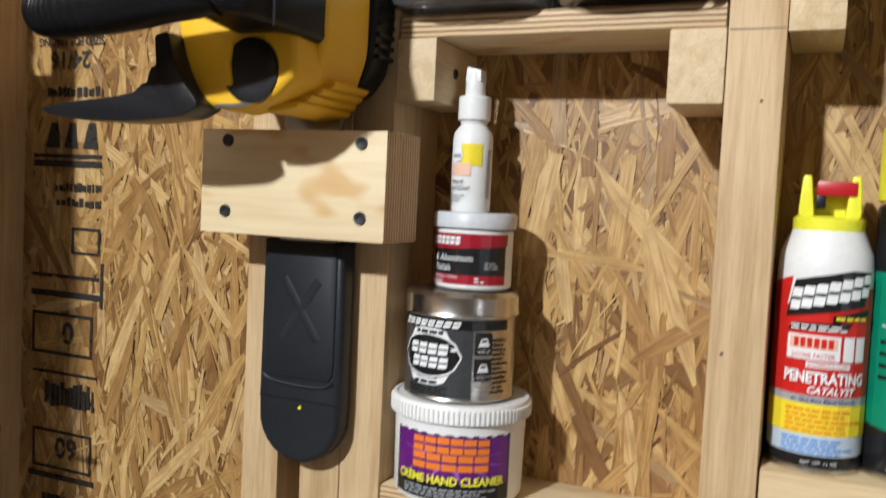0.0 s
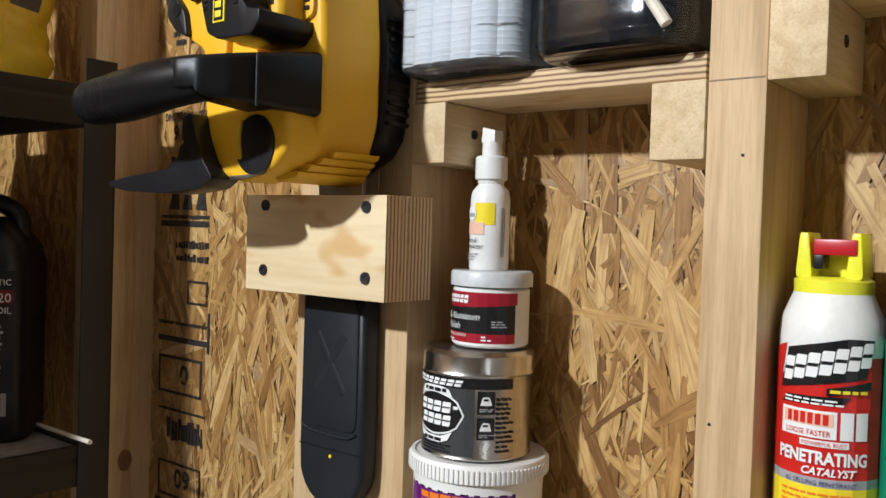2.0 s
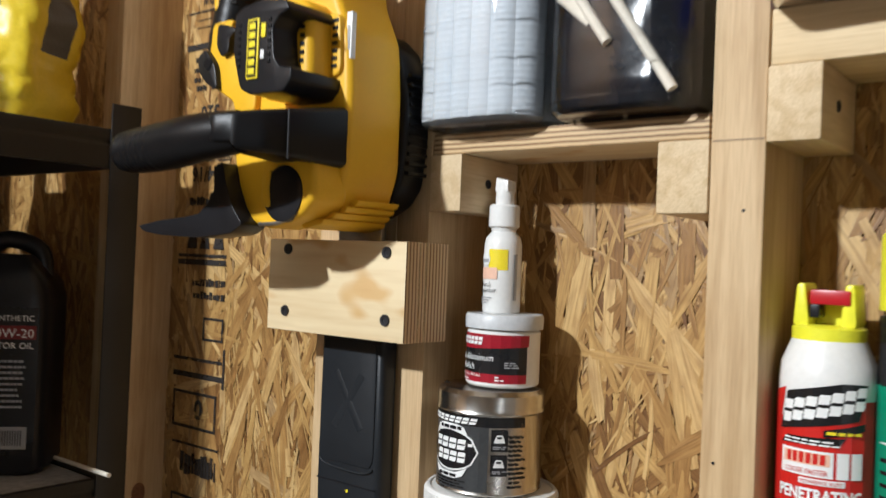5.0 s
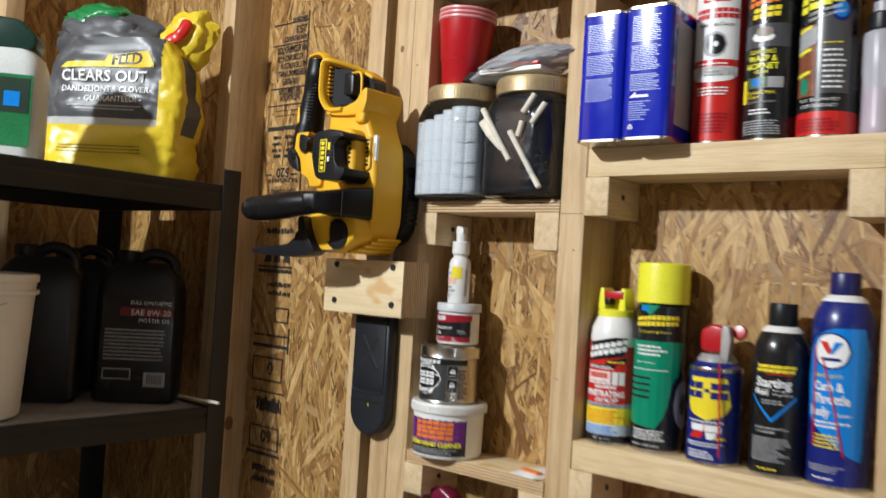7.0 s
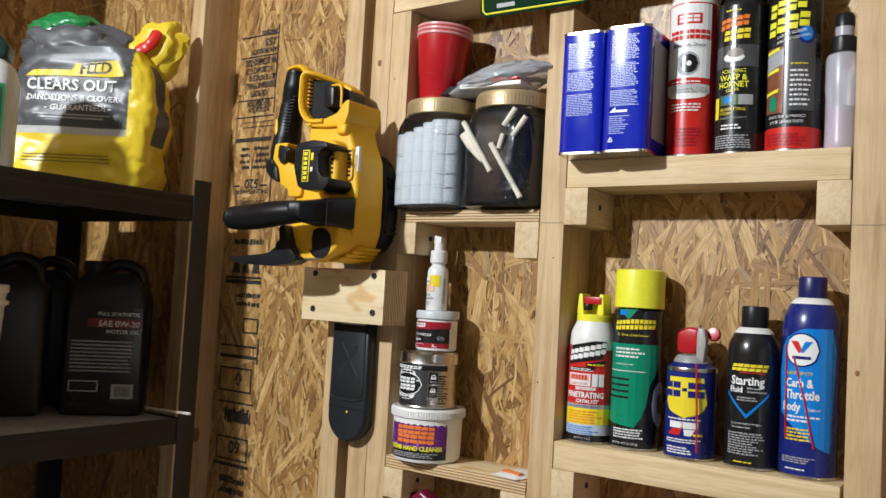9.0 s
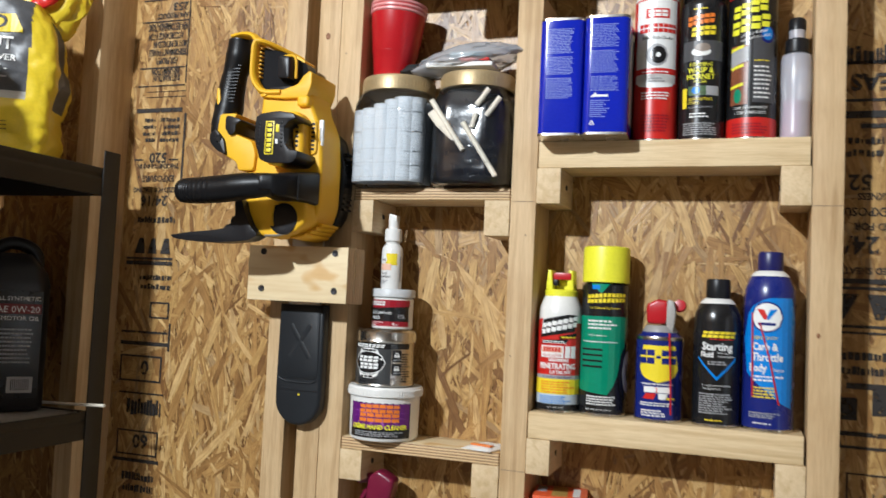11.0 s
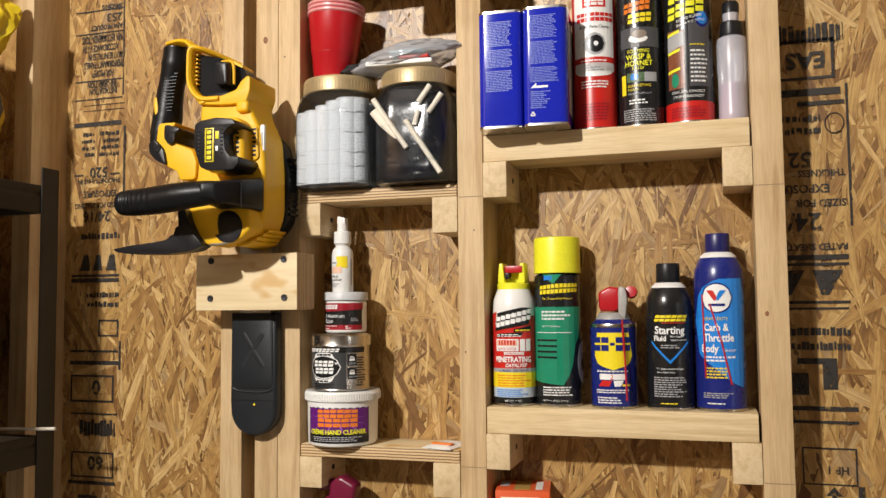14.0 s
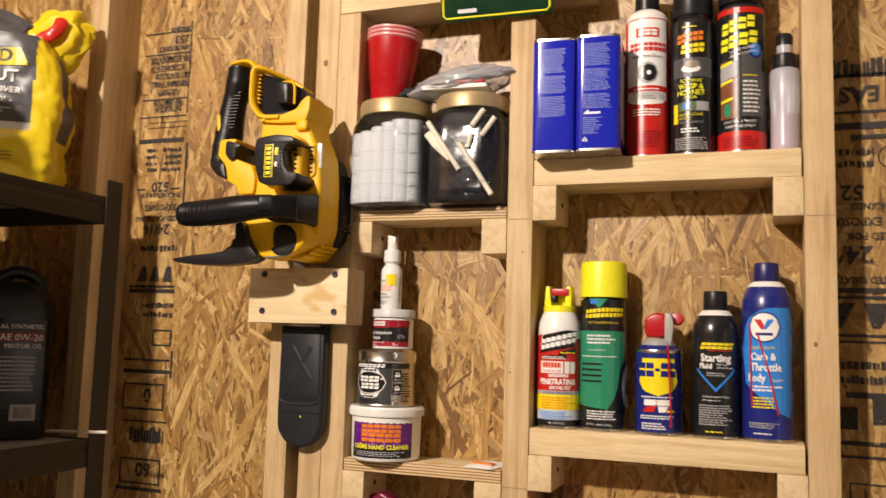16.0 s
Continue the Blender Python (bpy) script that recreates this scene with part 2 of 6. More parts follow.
PEACH = plain("peach_print", (0.80, 0.50, 0.36), 0.4, vary=0.04, bump=0)
GOLD = plain("gold_lid", (0.46, 0.35, 0.19), 0.42, 0.5, vary=0.1, bump=0.05)
MAROON = plain("maroon_plastic", (0.16, 0.008, 0.035), 0.3, vary=0.1)
CONCRETE = plain("concrete", (0.38, 0.37, 0.35), 0.8, vary=0.25, grain=60)
BOARD = plain("pressed_strands", (0.33, 0.18, 0.065), 0.6, vary=0.5, grain=150)
ROOM = plain("painted_board", (0.66, 0.63, 0.57), 0.8, vary=0.15, grain=40)
JAR = film("jar_plastic", (0.9, 0.9, 0.9), 0.007, 0.05)
POUCH = film("pouch_film", (0.90, 0.90, 0.94), 0.34, 0.10)
CUPS = film("clear_cup", (0.90, 0.95, 1.0), 0.62, 0.2, glow=0.1)
BOTTLE = film("bottle_plastic", (0.80, 0.80, 0.90), 0.45, 0.3)
LIQUID = plain("pink_liquid", (0.38, 0.15, 0.25), 0.2, vary=0.1, bump=0)
DOWEL = plain("pale_stick", (0.72, 0.66, 0.55), 0.6, vary=0.1)


# ---- mesh helpers ----
def thing(name, label, category, at=(0, 0, 0), turn=0.0, group="", kind=""):
    ob = new(name)
    ob.matrix_world = pose(*at, 0, 0, turn)
    ob.empty_display_size = 0.02
    return tagged(ob, label, category, group, kind)


def finish(name, bm, material, parent=None, label="", smooth=35):
    me = bpy.data.meshes.new(name)
    bmesh.ops.recalc_face_normals(bm, faces=bm.faces)
    bm.to_mesh(me)
    bm.free()
    for m in (material if isinstance(material, (list, tuple)) else [material]):
        me.materials.append(m)
    if smooth:
        for f in me.polygons:
            f.use_smooth = True
        me.set_sharp_from_angle(angle=radians(smooth))
    ob = new(name, me)
    ob.parent = parent
    return tagged(ob, label)


def part(name, bm, material, parent, label="", smooth=35):
    return finish(name, bm, material, parent, label, smooth)


def box(x0, x1, y0, y1, z0, z1, bevel=0.0, bm=None, seg=2):
    b = bmesh.new()
    bmesh.ops.create_cube(b, size=1, matrix=Matrix.Translation(((x0 + x1) / 2, (y0 + y1) / 2, (z0 + z1) / 2)) @ Matrix.Diagonal((x1 - x0, y1 - y0, z1 - z0, 1)))
    if bevel:
        bmesh.ops.bevel(b, geom=b.edges[:], offset=bevel, segments=seg, profile=0.6, affect="EDGES")
    return join(bm, b)


def join(bm, b):
    if bm is None:
        return b
    me = bpy.data.meshes.new("joined")
    b.to_mesh(me)
    b.free()
    bm.from_mesh(me)
    bpy.data.meshes.remove(me)
    return bm


def lathe(profile, seg=40, at=(0, 0)):
    """A body of rotation about z through at, from (radius, height) pairs."""
    bm = bmesh.new()
    rings = []
    for r, z in profile:
        if r < 1e-6:
            rings.append([bm.verts.new((at[0], at[1], z))])
        else:
            rings.append([bm.verts.new((at[0] + r * math.sin(2 * math.pi * i / seg), at[1] - r * math.cos(2 * math.pi * i / seg), z)) for i in range(seg)])
    for a, b in zip(rings, rings[1:]):
        for i in range(seg):
            j = (i + 1) % seg
            if len(a) == 1 and len(b) == 1:
                continue
            if len(a) == 1:
                bm.faces.new((a[0], b[i], b[j]))
            elif len(b) == 1:
                bm.faces.new((a[i], a[j], b[0]))
            else:
                bm.faces.new((a[i], a[j], b[j], b[i]))
    return bm


def prism(points, y0, y1, bevel=0.0, seg=2):
    """A profile of (x, z) points, drawn out from y0 to y1, with its rim rounded."""
    bm = bmesh.new()
    front = [bm.verts.new((x, y0, z)) for x, z in points]
    back = [bm.verts.new((x, y1, z)) for x, z in points]
    bm.faces.new(front)
    bm.faces.new(back[::-1])
    n = len(points)
    for i in range(n):
        bm.faces.new((front[i], front[(i + 1) % n], back[(i + 1) % n], back[i]))
    bmesh.ops.recalc_face_normals(bm, faces=bm.faces)
    if bevel:
        rim = [e for e in bm.edges if abs(e.verts[0].co.y - e.verts[1].co.y) < 1e-6]
        bmesh.ops.bevel(bm, geom=rim, offset=bevel, segments=seg, profile=0.5, affect="EDGES", clamp_overlap=True)
    return bm


def rounded(points, steps=4, amount=0.35):
    """Corners cut into short curves."""
    out = []
    n = len(points)
    for i in range(n):
        p0, p1, p2 = (Vector(points[(i + k) % n]) for k in (-1, 0, 1))
        a, b = p1 + (p0 - p1) * amount, p1 + (p2 - p1) * amount
        for k in range(steps + 1):
            t = k / steps
            out.append(tuple((1 - t) ** 2 * a + 2 * t * (1 - t) * p1 + t * t * b))
    return out


def tube(points, radii, seg=14, flat=1.0):
    """A round bar through points, with a radius at each."""
    bm = bmesh.new()
    pts = [Vector(p) for p in points]
    rings = []
    for i, p in enumerate(pts):
        d = (pts[min(i + 1, len(pts) - 1)] - pts[max(i - 1, 0)]).normalized()
        side = d.cross(Vector((0, 1, 0)))
        side = side.normalized() if side.length > 0.05 else Vector((1, 0, 0))
        up = d.cross(side).normalized()
        rings.append([bm.verts.new(p + radii[i] * (math.cos(2 * math.pi * k / seg) * side + flat * math.sin(2 * math.pi * k / seg) * up)) for k in range(seg)])
    for a, b in zip(rings, rings[1:]):
        for k in range(seg):
            bm.faces.new((a[k], a[(k + 1) % seg], b[(k + 1) % seg], b[k]))
    bm.faces.new(rings[0][::-1])
    bm.faces.new(rings[-1])
    return bm


def smooth_path(points, n=6):
    """More points along a gentle curve through the given ones."""
    pts = [Vector(p) for p in points]
    out = []
    for i in range(len(pts) - 1):
        p0, p1, p2, p3 = pts[max(i - 1, 0)], pts[i], pts[i + 1], pts[min(i + 2, len(pts) - 1)]
        for k in range(n):
            t = k / n
            out.append(0.5 * (2 * p1 + (p2 - p0) * t + (2 * p0 - 5 * p1 + 4 * p2 - p3) * t * t + (3 * p1 - p0 - 3 * p2 + p3) * t ** 3))
    return out + [pts[-1]]


def sheet(points, cols=8):
    """A flat convex shape in the x, y plane, cut into upright columns."""
    bm = bmesh.new()
    us = [p[0] for p in points]
    u0, u1 = min(us), max(us)
    last = None
    for i in range(cols + 1):
        u = u0 + (u1 - u0) * i / cols
        u = min(max(u, u0 + 1e-7), u1 - 1e-7)
        vs = []
        for (a, b), (c, d) in zip(points, points[1:] + points[:1]):
            if (a - u) * (c - u) <= 0 and abs(a - c) > 1e-9:
                vs.append(b + (d - b) * (u - a) / (c - a))
        pair = (bm.verts.new((u, min(vs), 0)), bm.verts.new((u, max(vs) + 1e-6, 0)))
        if last:
            bm.faces.new((last[0], pair[0], pair[1], last[1]))
        last = pair
    return bm


def rect(u0, u1, v0, v1, slant=0.0):
    return [(u0, v0), (u1, v0), (u1 + slant, v1), (u0 + slant, v1)]


def oval(u, v, ru, rv, n=20):
    return [(u + ru * math.cos(2 * math.pi * i / n), v + rv * math.sin(2 * math.pi * i / n)) for i in range(n)]


def letters(text, size, align="CENTER", wide=1.0, lean=0.0, bold=0.0):
    """Letters as a flat mesh in the x, y plane, standing on y = 0."""
    cu = bpy.data.curves.new("letters", "FONT")
    cu.body, cu.size, cu.align_x, cu.shear, cu.offset = text, size, align, lean, bold
    cu.resolution_u = 2
    ob = bpy.data.objects.new("letters", cu)
    scene.collection.objects.link(ob)
    me = bpy.data.meshes.new_from_object(ob.evaluated_get(bpy.context.evaluated_depsgraph_get()))
    bm = bmesh.new()
    bm.from_mesh(me)
    for v in bm.verts:
        v.co.x *= wide
    bpy.data.objects.remove(ob)
    bpy.data.curves.remove(cu)
    bpy.data.meshes.remove(me)
    return bm


def wrap(bm, r, turn=0.0, du=0.0, dv=0.0, tilt=0.0):
    """Bends a flat shape round a can of radius r; turn in degrees from the side that faces -y."""
    c, s = math.cos(radians(tilt)), math.sin(radians(tilt))
    for v in bm.verts:
        x, y = v.co.x * c - v.co.y * s + du, v.co.x * s + v.co.y * c + dv
        a = x / r + radians(turn)
        v.co = (r * math.sin(a), -r * math.cos(a), y)
    return bm


class Can:
    """What is printed on a round can: shapes and words, bent to its side."""

    def __init__(self, owner, r, turn):
        self.owner, self.r, self.turn, self.level = owner, r, turn, 0.0004

    def shape(self, points, material, name="label_patch", up=0, tilt=0.0):
        return part(name, wrap(sheet(points, 10), self.r + self.level + 0.0003 * up, self.turn, tilt=tilt), material, self.owner, smooth=0)

    def words(self, text, size, v, material, u=0.0, wide=1.0, lean=0.0, up=4, bold=0.0, tilt=0.0, name="lettering", align="CENTER"):
        return part(name, wrap(letters(text, size, align, wide, lean, bold), self.r + self.level + 0.0003 * up, self.turn, u, v, tilt), material, self.owner, smooth=0)

    def blocks(self, u0, u1, v0, v1, count, material, up=4, slant=0.0, rise=0.0, gap=0.22, grow=0.0, notch=None):
        """A brand name as a row of plain upright blocks, one a letter; rise: climb along the row."""
        step = (u1 - u0) / count
        for i in range(count):
            a, b = u0 + step * i, u0 + step * (i + 1 - gap)
            lift = rise * i / max(1, count - 1)
            top = v1 + lift + grow * (0.5 - abs(i / max(1, count - 1) - 0.5))
            self.shape([(a, v0 + lift), (b, v0 + lift), (b + slant, top), (a + slant, top)], material, "brand_shape", up)
            if notch:
                tall = top - v0 - lift
                low, high = v0 + lift + tall * 0.44, v0 + lift + tall * 0.58
                self.shape([(a + slant * 0.44, low), (b + slant * 0.44, low), (b + slant * 0.58, high), (a + slant * 0.58, high)], notch, "brand_notch", up + 1)

    def bars(self, u0, u1, v0, v1, rows, material, up=3, ragged=0.25, fill=0.5):
        """Lines of small print too small to read."""
        bm = bmesh.new()
        step = (v1 - v0) / rows
        for i in range(rows):
            v = v0 + step * i
            end = u1 - (u1 - u0) * ragged * random.random()
            u = u0
            while u < end:
                w = random.uniform(0.0025, 0.007)
                if u + w > end + 0.002:
                    break
                b = sheet(rect(u, u + w, v, v + step * fill), 2)
                bm = join(bm, b)
                u += w + 0.0012
        return part("small_print", wrap(bm, self.r + self.level + 0.0003 * up, self.turn), material, self.owner, smooth=0)

    def band(self, z0, z1, material, up=0, name="label_band"):
        r = self.r + 0.0002 + 0.0001 * up
        return part(name, lathe([(r, z0), (r, z1)]), material, self.owner)


# ---- structure ----
def solid(name, x0, x1, y0, y1, z0, z1, material, label="", category="", bevel=0.0015, group="", kind="structure"):
    """A squared timber or slab, worn a little along its edges; its origin is at its middle."""
    c = Vector(((x0 + x1) / 2, (y0 + y1) / 2, (z0 + z1) / 2))
    ob = finish(name, box(x0 - c.x, x1 - c.x, y0 - c.y, y1 - c.y, z0 - c.z, z1 - c.z, bevel), material)
    ob.location = c
    return tagged(ob, label, category, group, kind)


def strands(name, x0, x1, z0, z1, count, seed, parent, m):
    """Overlapping wood strands pressed flat on a wall, leaning about the upright."""
    rnd = random.Random(seed)
    verts, faces, uvs = [], [], []
    for i in range(count):
        cx, cz = rnd.uniform(x0, x1), rnd.uniform(z0, z1)
        if rnd.random() < 0.42:
            length, width = rnd.uniform(0.05, 0.15), rnd.uniform(0.005, 0.017)
        else:
            length, width = rnd.uniform(0.02, 0.10), rnd.uniform(0.0012, 0.006)
        a = rnd.gauss(0, 0.42) + (math.pi / 2 if rnd.random() < 0.9 else rnd.uniform(-0.6, 0.6))
        ca, sa = math.cos(a), math.sin(a)
        depth = 0.0022 * i / count
        lean, bow = rnd.uniform(-0.03, 0.03), rnd.uniform(-0.006, 0.006)
        u0 = rnd.uniform(0, 20)
        base = len(verts)
        ring = []
        taper0, taper1 = rnd.uniform(0.1, 0.8), rnd.uniform(0.1, 0.8)
        n = 4
        for k in range(n + 1):
            s = k / n - 0.5
            w = width * (taper0 if k == 0 else taper1 if k == n else rnd.uniform(0.85, 1.05)) / 2
            off = bow * (s * s - 0.25) * 2
            for side in (-1, 1):
                sl = s * length + rnd.uniform(-0.002, 0.002)
                st = side * w + off + (rnd.uniform(-0.3, 0.3) * width if k in (0, n) else 0)
                verts.append((cx + sl * ca - st * sa, -depth - 0.0004 - lean * st, cz + sl * sa + st * ca))
                uvs.append((u0 + sl, st))
        for k in range(n):
            b = base + 2 * k
            faces.append((b, b + 1, b + 3, b + 2))
    me = bpy.data.meshes.new(name)
    me.from_pydata(verts, [], faces)
    lay = me.uv_layers.new(name="UVMap")
    flat = np.array(uvs, dtype=np.float32)[np.array(faces).ravel()]
    lay.data.foreach_set("uv", flat.ravel())
    me.materials.append(OSB)
    ob = new(name, me)
    ob.matrix_world = m
    ob.parent = parent
    return tagged(ob, kind="stuff")


BACK = 0.089
wall_north = tagged(finish("wall_north", box(-1.30, 4.0, BACK, BACK + 0.012, 0, 3.4), BOARD, smooth=0), "bare oriented strand board sheathing behind the studs", "wall", kind="structure")
wall_west = tagged(finish("wall_west", box(-1.312, -1.30, -5.0, BACK + 0.012, 0, 3.4), BOARD, smooth=0), "strand board wall behind the metal rack", "wall", kind="structure")
tagged(finish("wall_south", box(-1.312, 4.0, -5.1, -5.0, 0, 3.4), ROOM, smooth=0), "plain far wall of the garage", "wall", kind="structure")
tagged(finish("wall_east", box(4.0, 4.1, -5.1, BACK + 0.012, 0, 3.4), ROOM, smooth=0), "plain side wall of the garage", "wall", kind="structure")
tagged(finish("floor", box(-1.312, 4.1, -5.1, BACK + 0.012, -0.1, 0), CONCRETE, smooth=0), "grey concrete garage floor", "floor", kind="structure")
tagged(finish("ceiling", box(-1.312, 4.1, -5.1, BACK + 0.012, 3.4, 3.5), ROOM, smooth=0), "plain pale garage ceiling", "ceiling", kind="structure")
strands("strand", -1.28, 1.05, 0.95, 2.45, 30000, 3, wall_north, pose(0, BACK, 0))
strands("strand", -0.9, 0.1, 1.0, 2.45, 3000, 5, wall_west, pose(-1.30, 0, 0, 0, 0, 90))

for x0, x1, top in ((-0.830, -0.792, 3.4), (-0.412, -0.374, 3.4), (-0.351, -0.312, 3.4), (-0.3115, -0.2735, 2.10), (-0.019, 0.019, 2.06), (0.386, 0.424, 3.4), (0.793, 0.831, 3.4)):
    solid("wall_stud", x0, x1, 0.0, BACK, 0.0, top, PINE_Z, "planed pine stud with open bays beside it", "stud", group="wall studs")
for y in (-0.24, -0.65, -1.06):
    solid("wall_stud", -1.30, -1.211, y - 0.019, y + 0.019, 0.0, 3.4, PINE_Z, "planed pine stud behind the metal rack", "stud", group="side wall studs")
solid("header_board", -0.312, 0.10, 0.002, BACK, 2.102, 2.14, PINE_X, "short pine board laid across the stud tops", "board")


# ---- shelves in the bays ----
def shelf(x0, x1, top, thick, material, label):
    return solid("shelf_board", x0, x1, 0.0, BACK - 0.003, top - thick, top, material, label, "shelf", 0.0012, "bay shelves", "")


def bracket(x0, x1, top, high, inner):
    """A block under a shelf end, with the screw that holds it seen on its inner side."""
    ob = solid("shelf_bracket", x0, x1, -0.002, BACK - 0.003, top - high, top - 0.0005, PINE_Y, "pine block screwed to the stud under a shelf", "bracket", 0.0015, "shelf brackets", "")
    bm = lathe([(0, 0.0002), (0.0016, 0.0003), (0.0022, 0.0008), (0.0040, 0.0010), (0.0042, -0.001)], 16)
    bmesh.ops.transform(bm, matrix=pose(inner * (x1 - x0) / 2, -0.004, 0.002, 0, 90 * inner, 0), verts=bm.verts)
    part("screw_head", bm, SCREW, ob, "dark sunk screw head")
    return ob


shelf(0.0205, 0.3835, 1.841, 0.038, PINE_X, "planed pine shelf board holding tins and spray cans")
shelf(0.0205, 0.3825, 1.453, 0.037, PINE_X, "planed pine shelf board holding five spray cans")
shelf(-0.271, -0.0205, 1.774, 0.018, PLY_FLAT, "rough-edged plywood shelf holding two clear jars")
shelf(-0.272, -0.0205, 1.390, 0.018, PLY_FLAT, "rough-edged plywood shelf holding a stack of tubs")
shelf(-0.272, -0.0205, 1.02, 0.018, PLY_FLAT, "plywood shelf low in the narrow bay")
shelf(0.0205, 0.3835, 1.245, 0.038, PINE_X, "pine shelf board low in the wide bay")
for x0, x1, top, high in ((0.0195, 0.0545, 1.803, 0.052), (0.348, 0.3855, 1.803, 0.053), (0.0195, 0.0535, 1.416, 0.050), (0.349, 0.3855, 1.416, 0.053),
                          (-0.2725, -0.238, 1.756, 0.050), (-0.058, -0.0195, 1.756, 0.053), (-0.2725, -0.236, 1.372, 0.046), (-0.060, -0.0195, 1.372, 0.049)):
    bracket(x0, x1, top, high, 1 if x0 in (0.0195, -0.2725) else -1)


# ---- saw, its block and scabbard ----
def saw_block():
    t = thing("saw_holder", "laminated plywood block with four black screws on the studs", "tool holder", (-0.335, 0, 1.593))
    for y0, y1 in ((-0.056, -0.0385), (-0.038, -0.0305)):
        part("plywood_layer", box(-0.085, 0.0855, y0, y1, 0, 0.084, 0.0008), PLY, t)
    for x0, x1 in ((-0.085, -0.046), (0.046, 0.086)):
        part("plywood_cheek", box(x0, x1, -0.030, -0.0005, 0, 0.084, 0.0008), PLY, t)
    for x, z in ((-0.059, 0.075), (0.064, 0.0745), (-0.060, 0.018), (0.065, 0.018)):
        bm = lathe([(0, 0.0), (0.0022, 0.0003), (0.0026, 0.0012), (0.0048, 0.0014), (0.0050, 0.0006), (0.0050, -0.001)], 20)
        bmesh.ops.transform(bm, matrix=pose(x, -0.0563, z, 90), verts=bm.verts)
        part("screw_head", bm, SCREW, t, "black countersunk screw head")
    return t


def scabbard():
    t = thing("bar_scabbard", "black plastic guide bar sheath hanging below the block", "sheath", (-0.341, 0.005, 1.402))
    n = 14
    pts = [(-0.0390, 0.187), (-0.0398, 0.055)] + [(-0.0398 * math.cos(math.pi * i / n), 0.041 - 0.041 * math.sin(math.pi * i / n)) for i in range(1, n)] + [(0.0398, 0.055), (0.0390, 0.187)]
    part("sheath_body", prism(pts, -0.0285, -0.0055, 0.006, 3), SCABBARD, t)
    part("raised_panel", prism(rounded([(-0.034, 0.072), (0.034, 0.072), (0.034, 0.186), (-0.034, 0.186)], 3, 0.12), -0.0300, -0.027, 0.0012), SCABBARD, t)
    part("lower_rib", tube(smooth_path([(-0.034, -0.0295, 0.073), (-0.02, -0.0298, 0.068), (0.02, -0.0298, 0.067), (0.034, -0.0295, 0.072)]), [0.0011] * 19, 8), SCABBARD, t)
    part("seam", box(-0.037, 0.037, -0.0290, -0.0283, 0.0535, 0.0548), BLACK, t)
    for a, b in (((-0.016, 0.155), (0.018, 0.105)), ((0.018, 0.155), (-0.016, 0.105))):
        part("embossed_stroke", tube([(a[0], -0.0300, a[1]), (b[0], -0.0300, b[1])], [0.004, 0.004], 8, 0.12), SCABBARD, t)
    part("yellow_dot", lathe([(0, 0.0005), (0.0016, 0.0004), (0.0016, -0.001)], 12), YELLOW, t).matrix_local = pose(0.003, -0.0287, 0.048, 90)
    return t


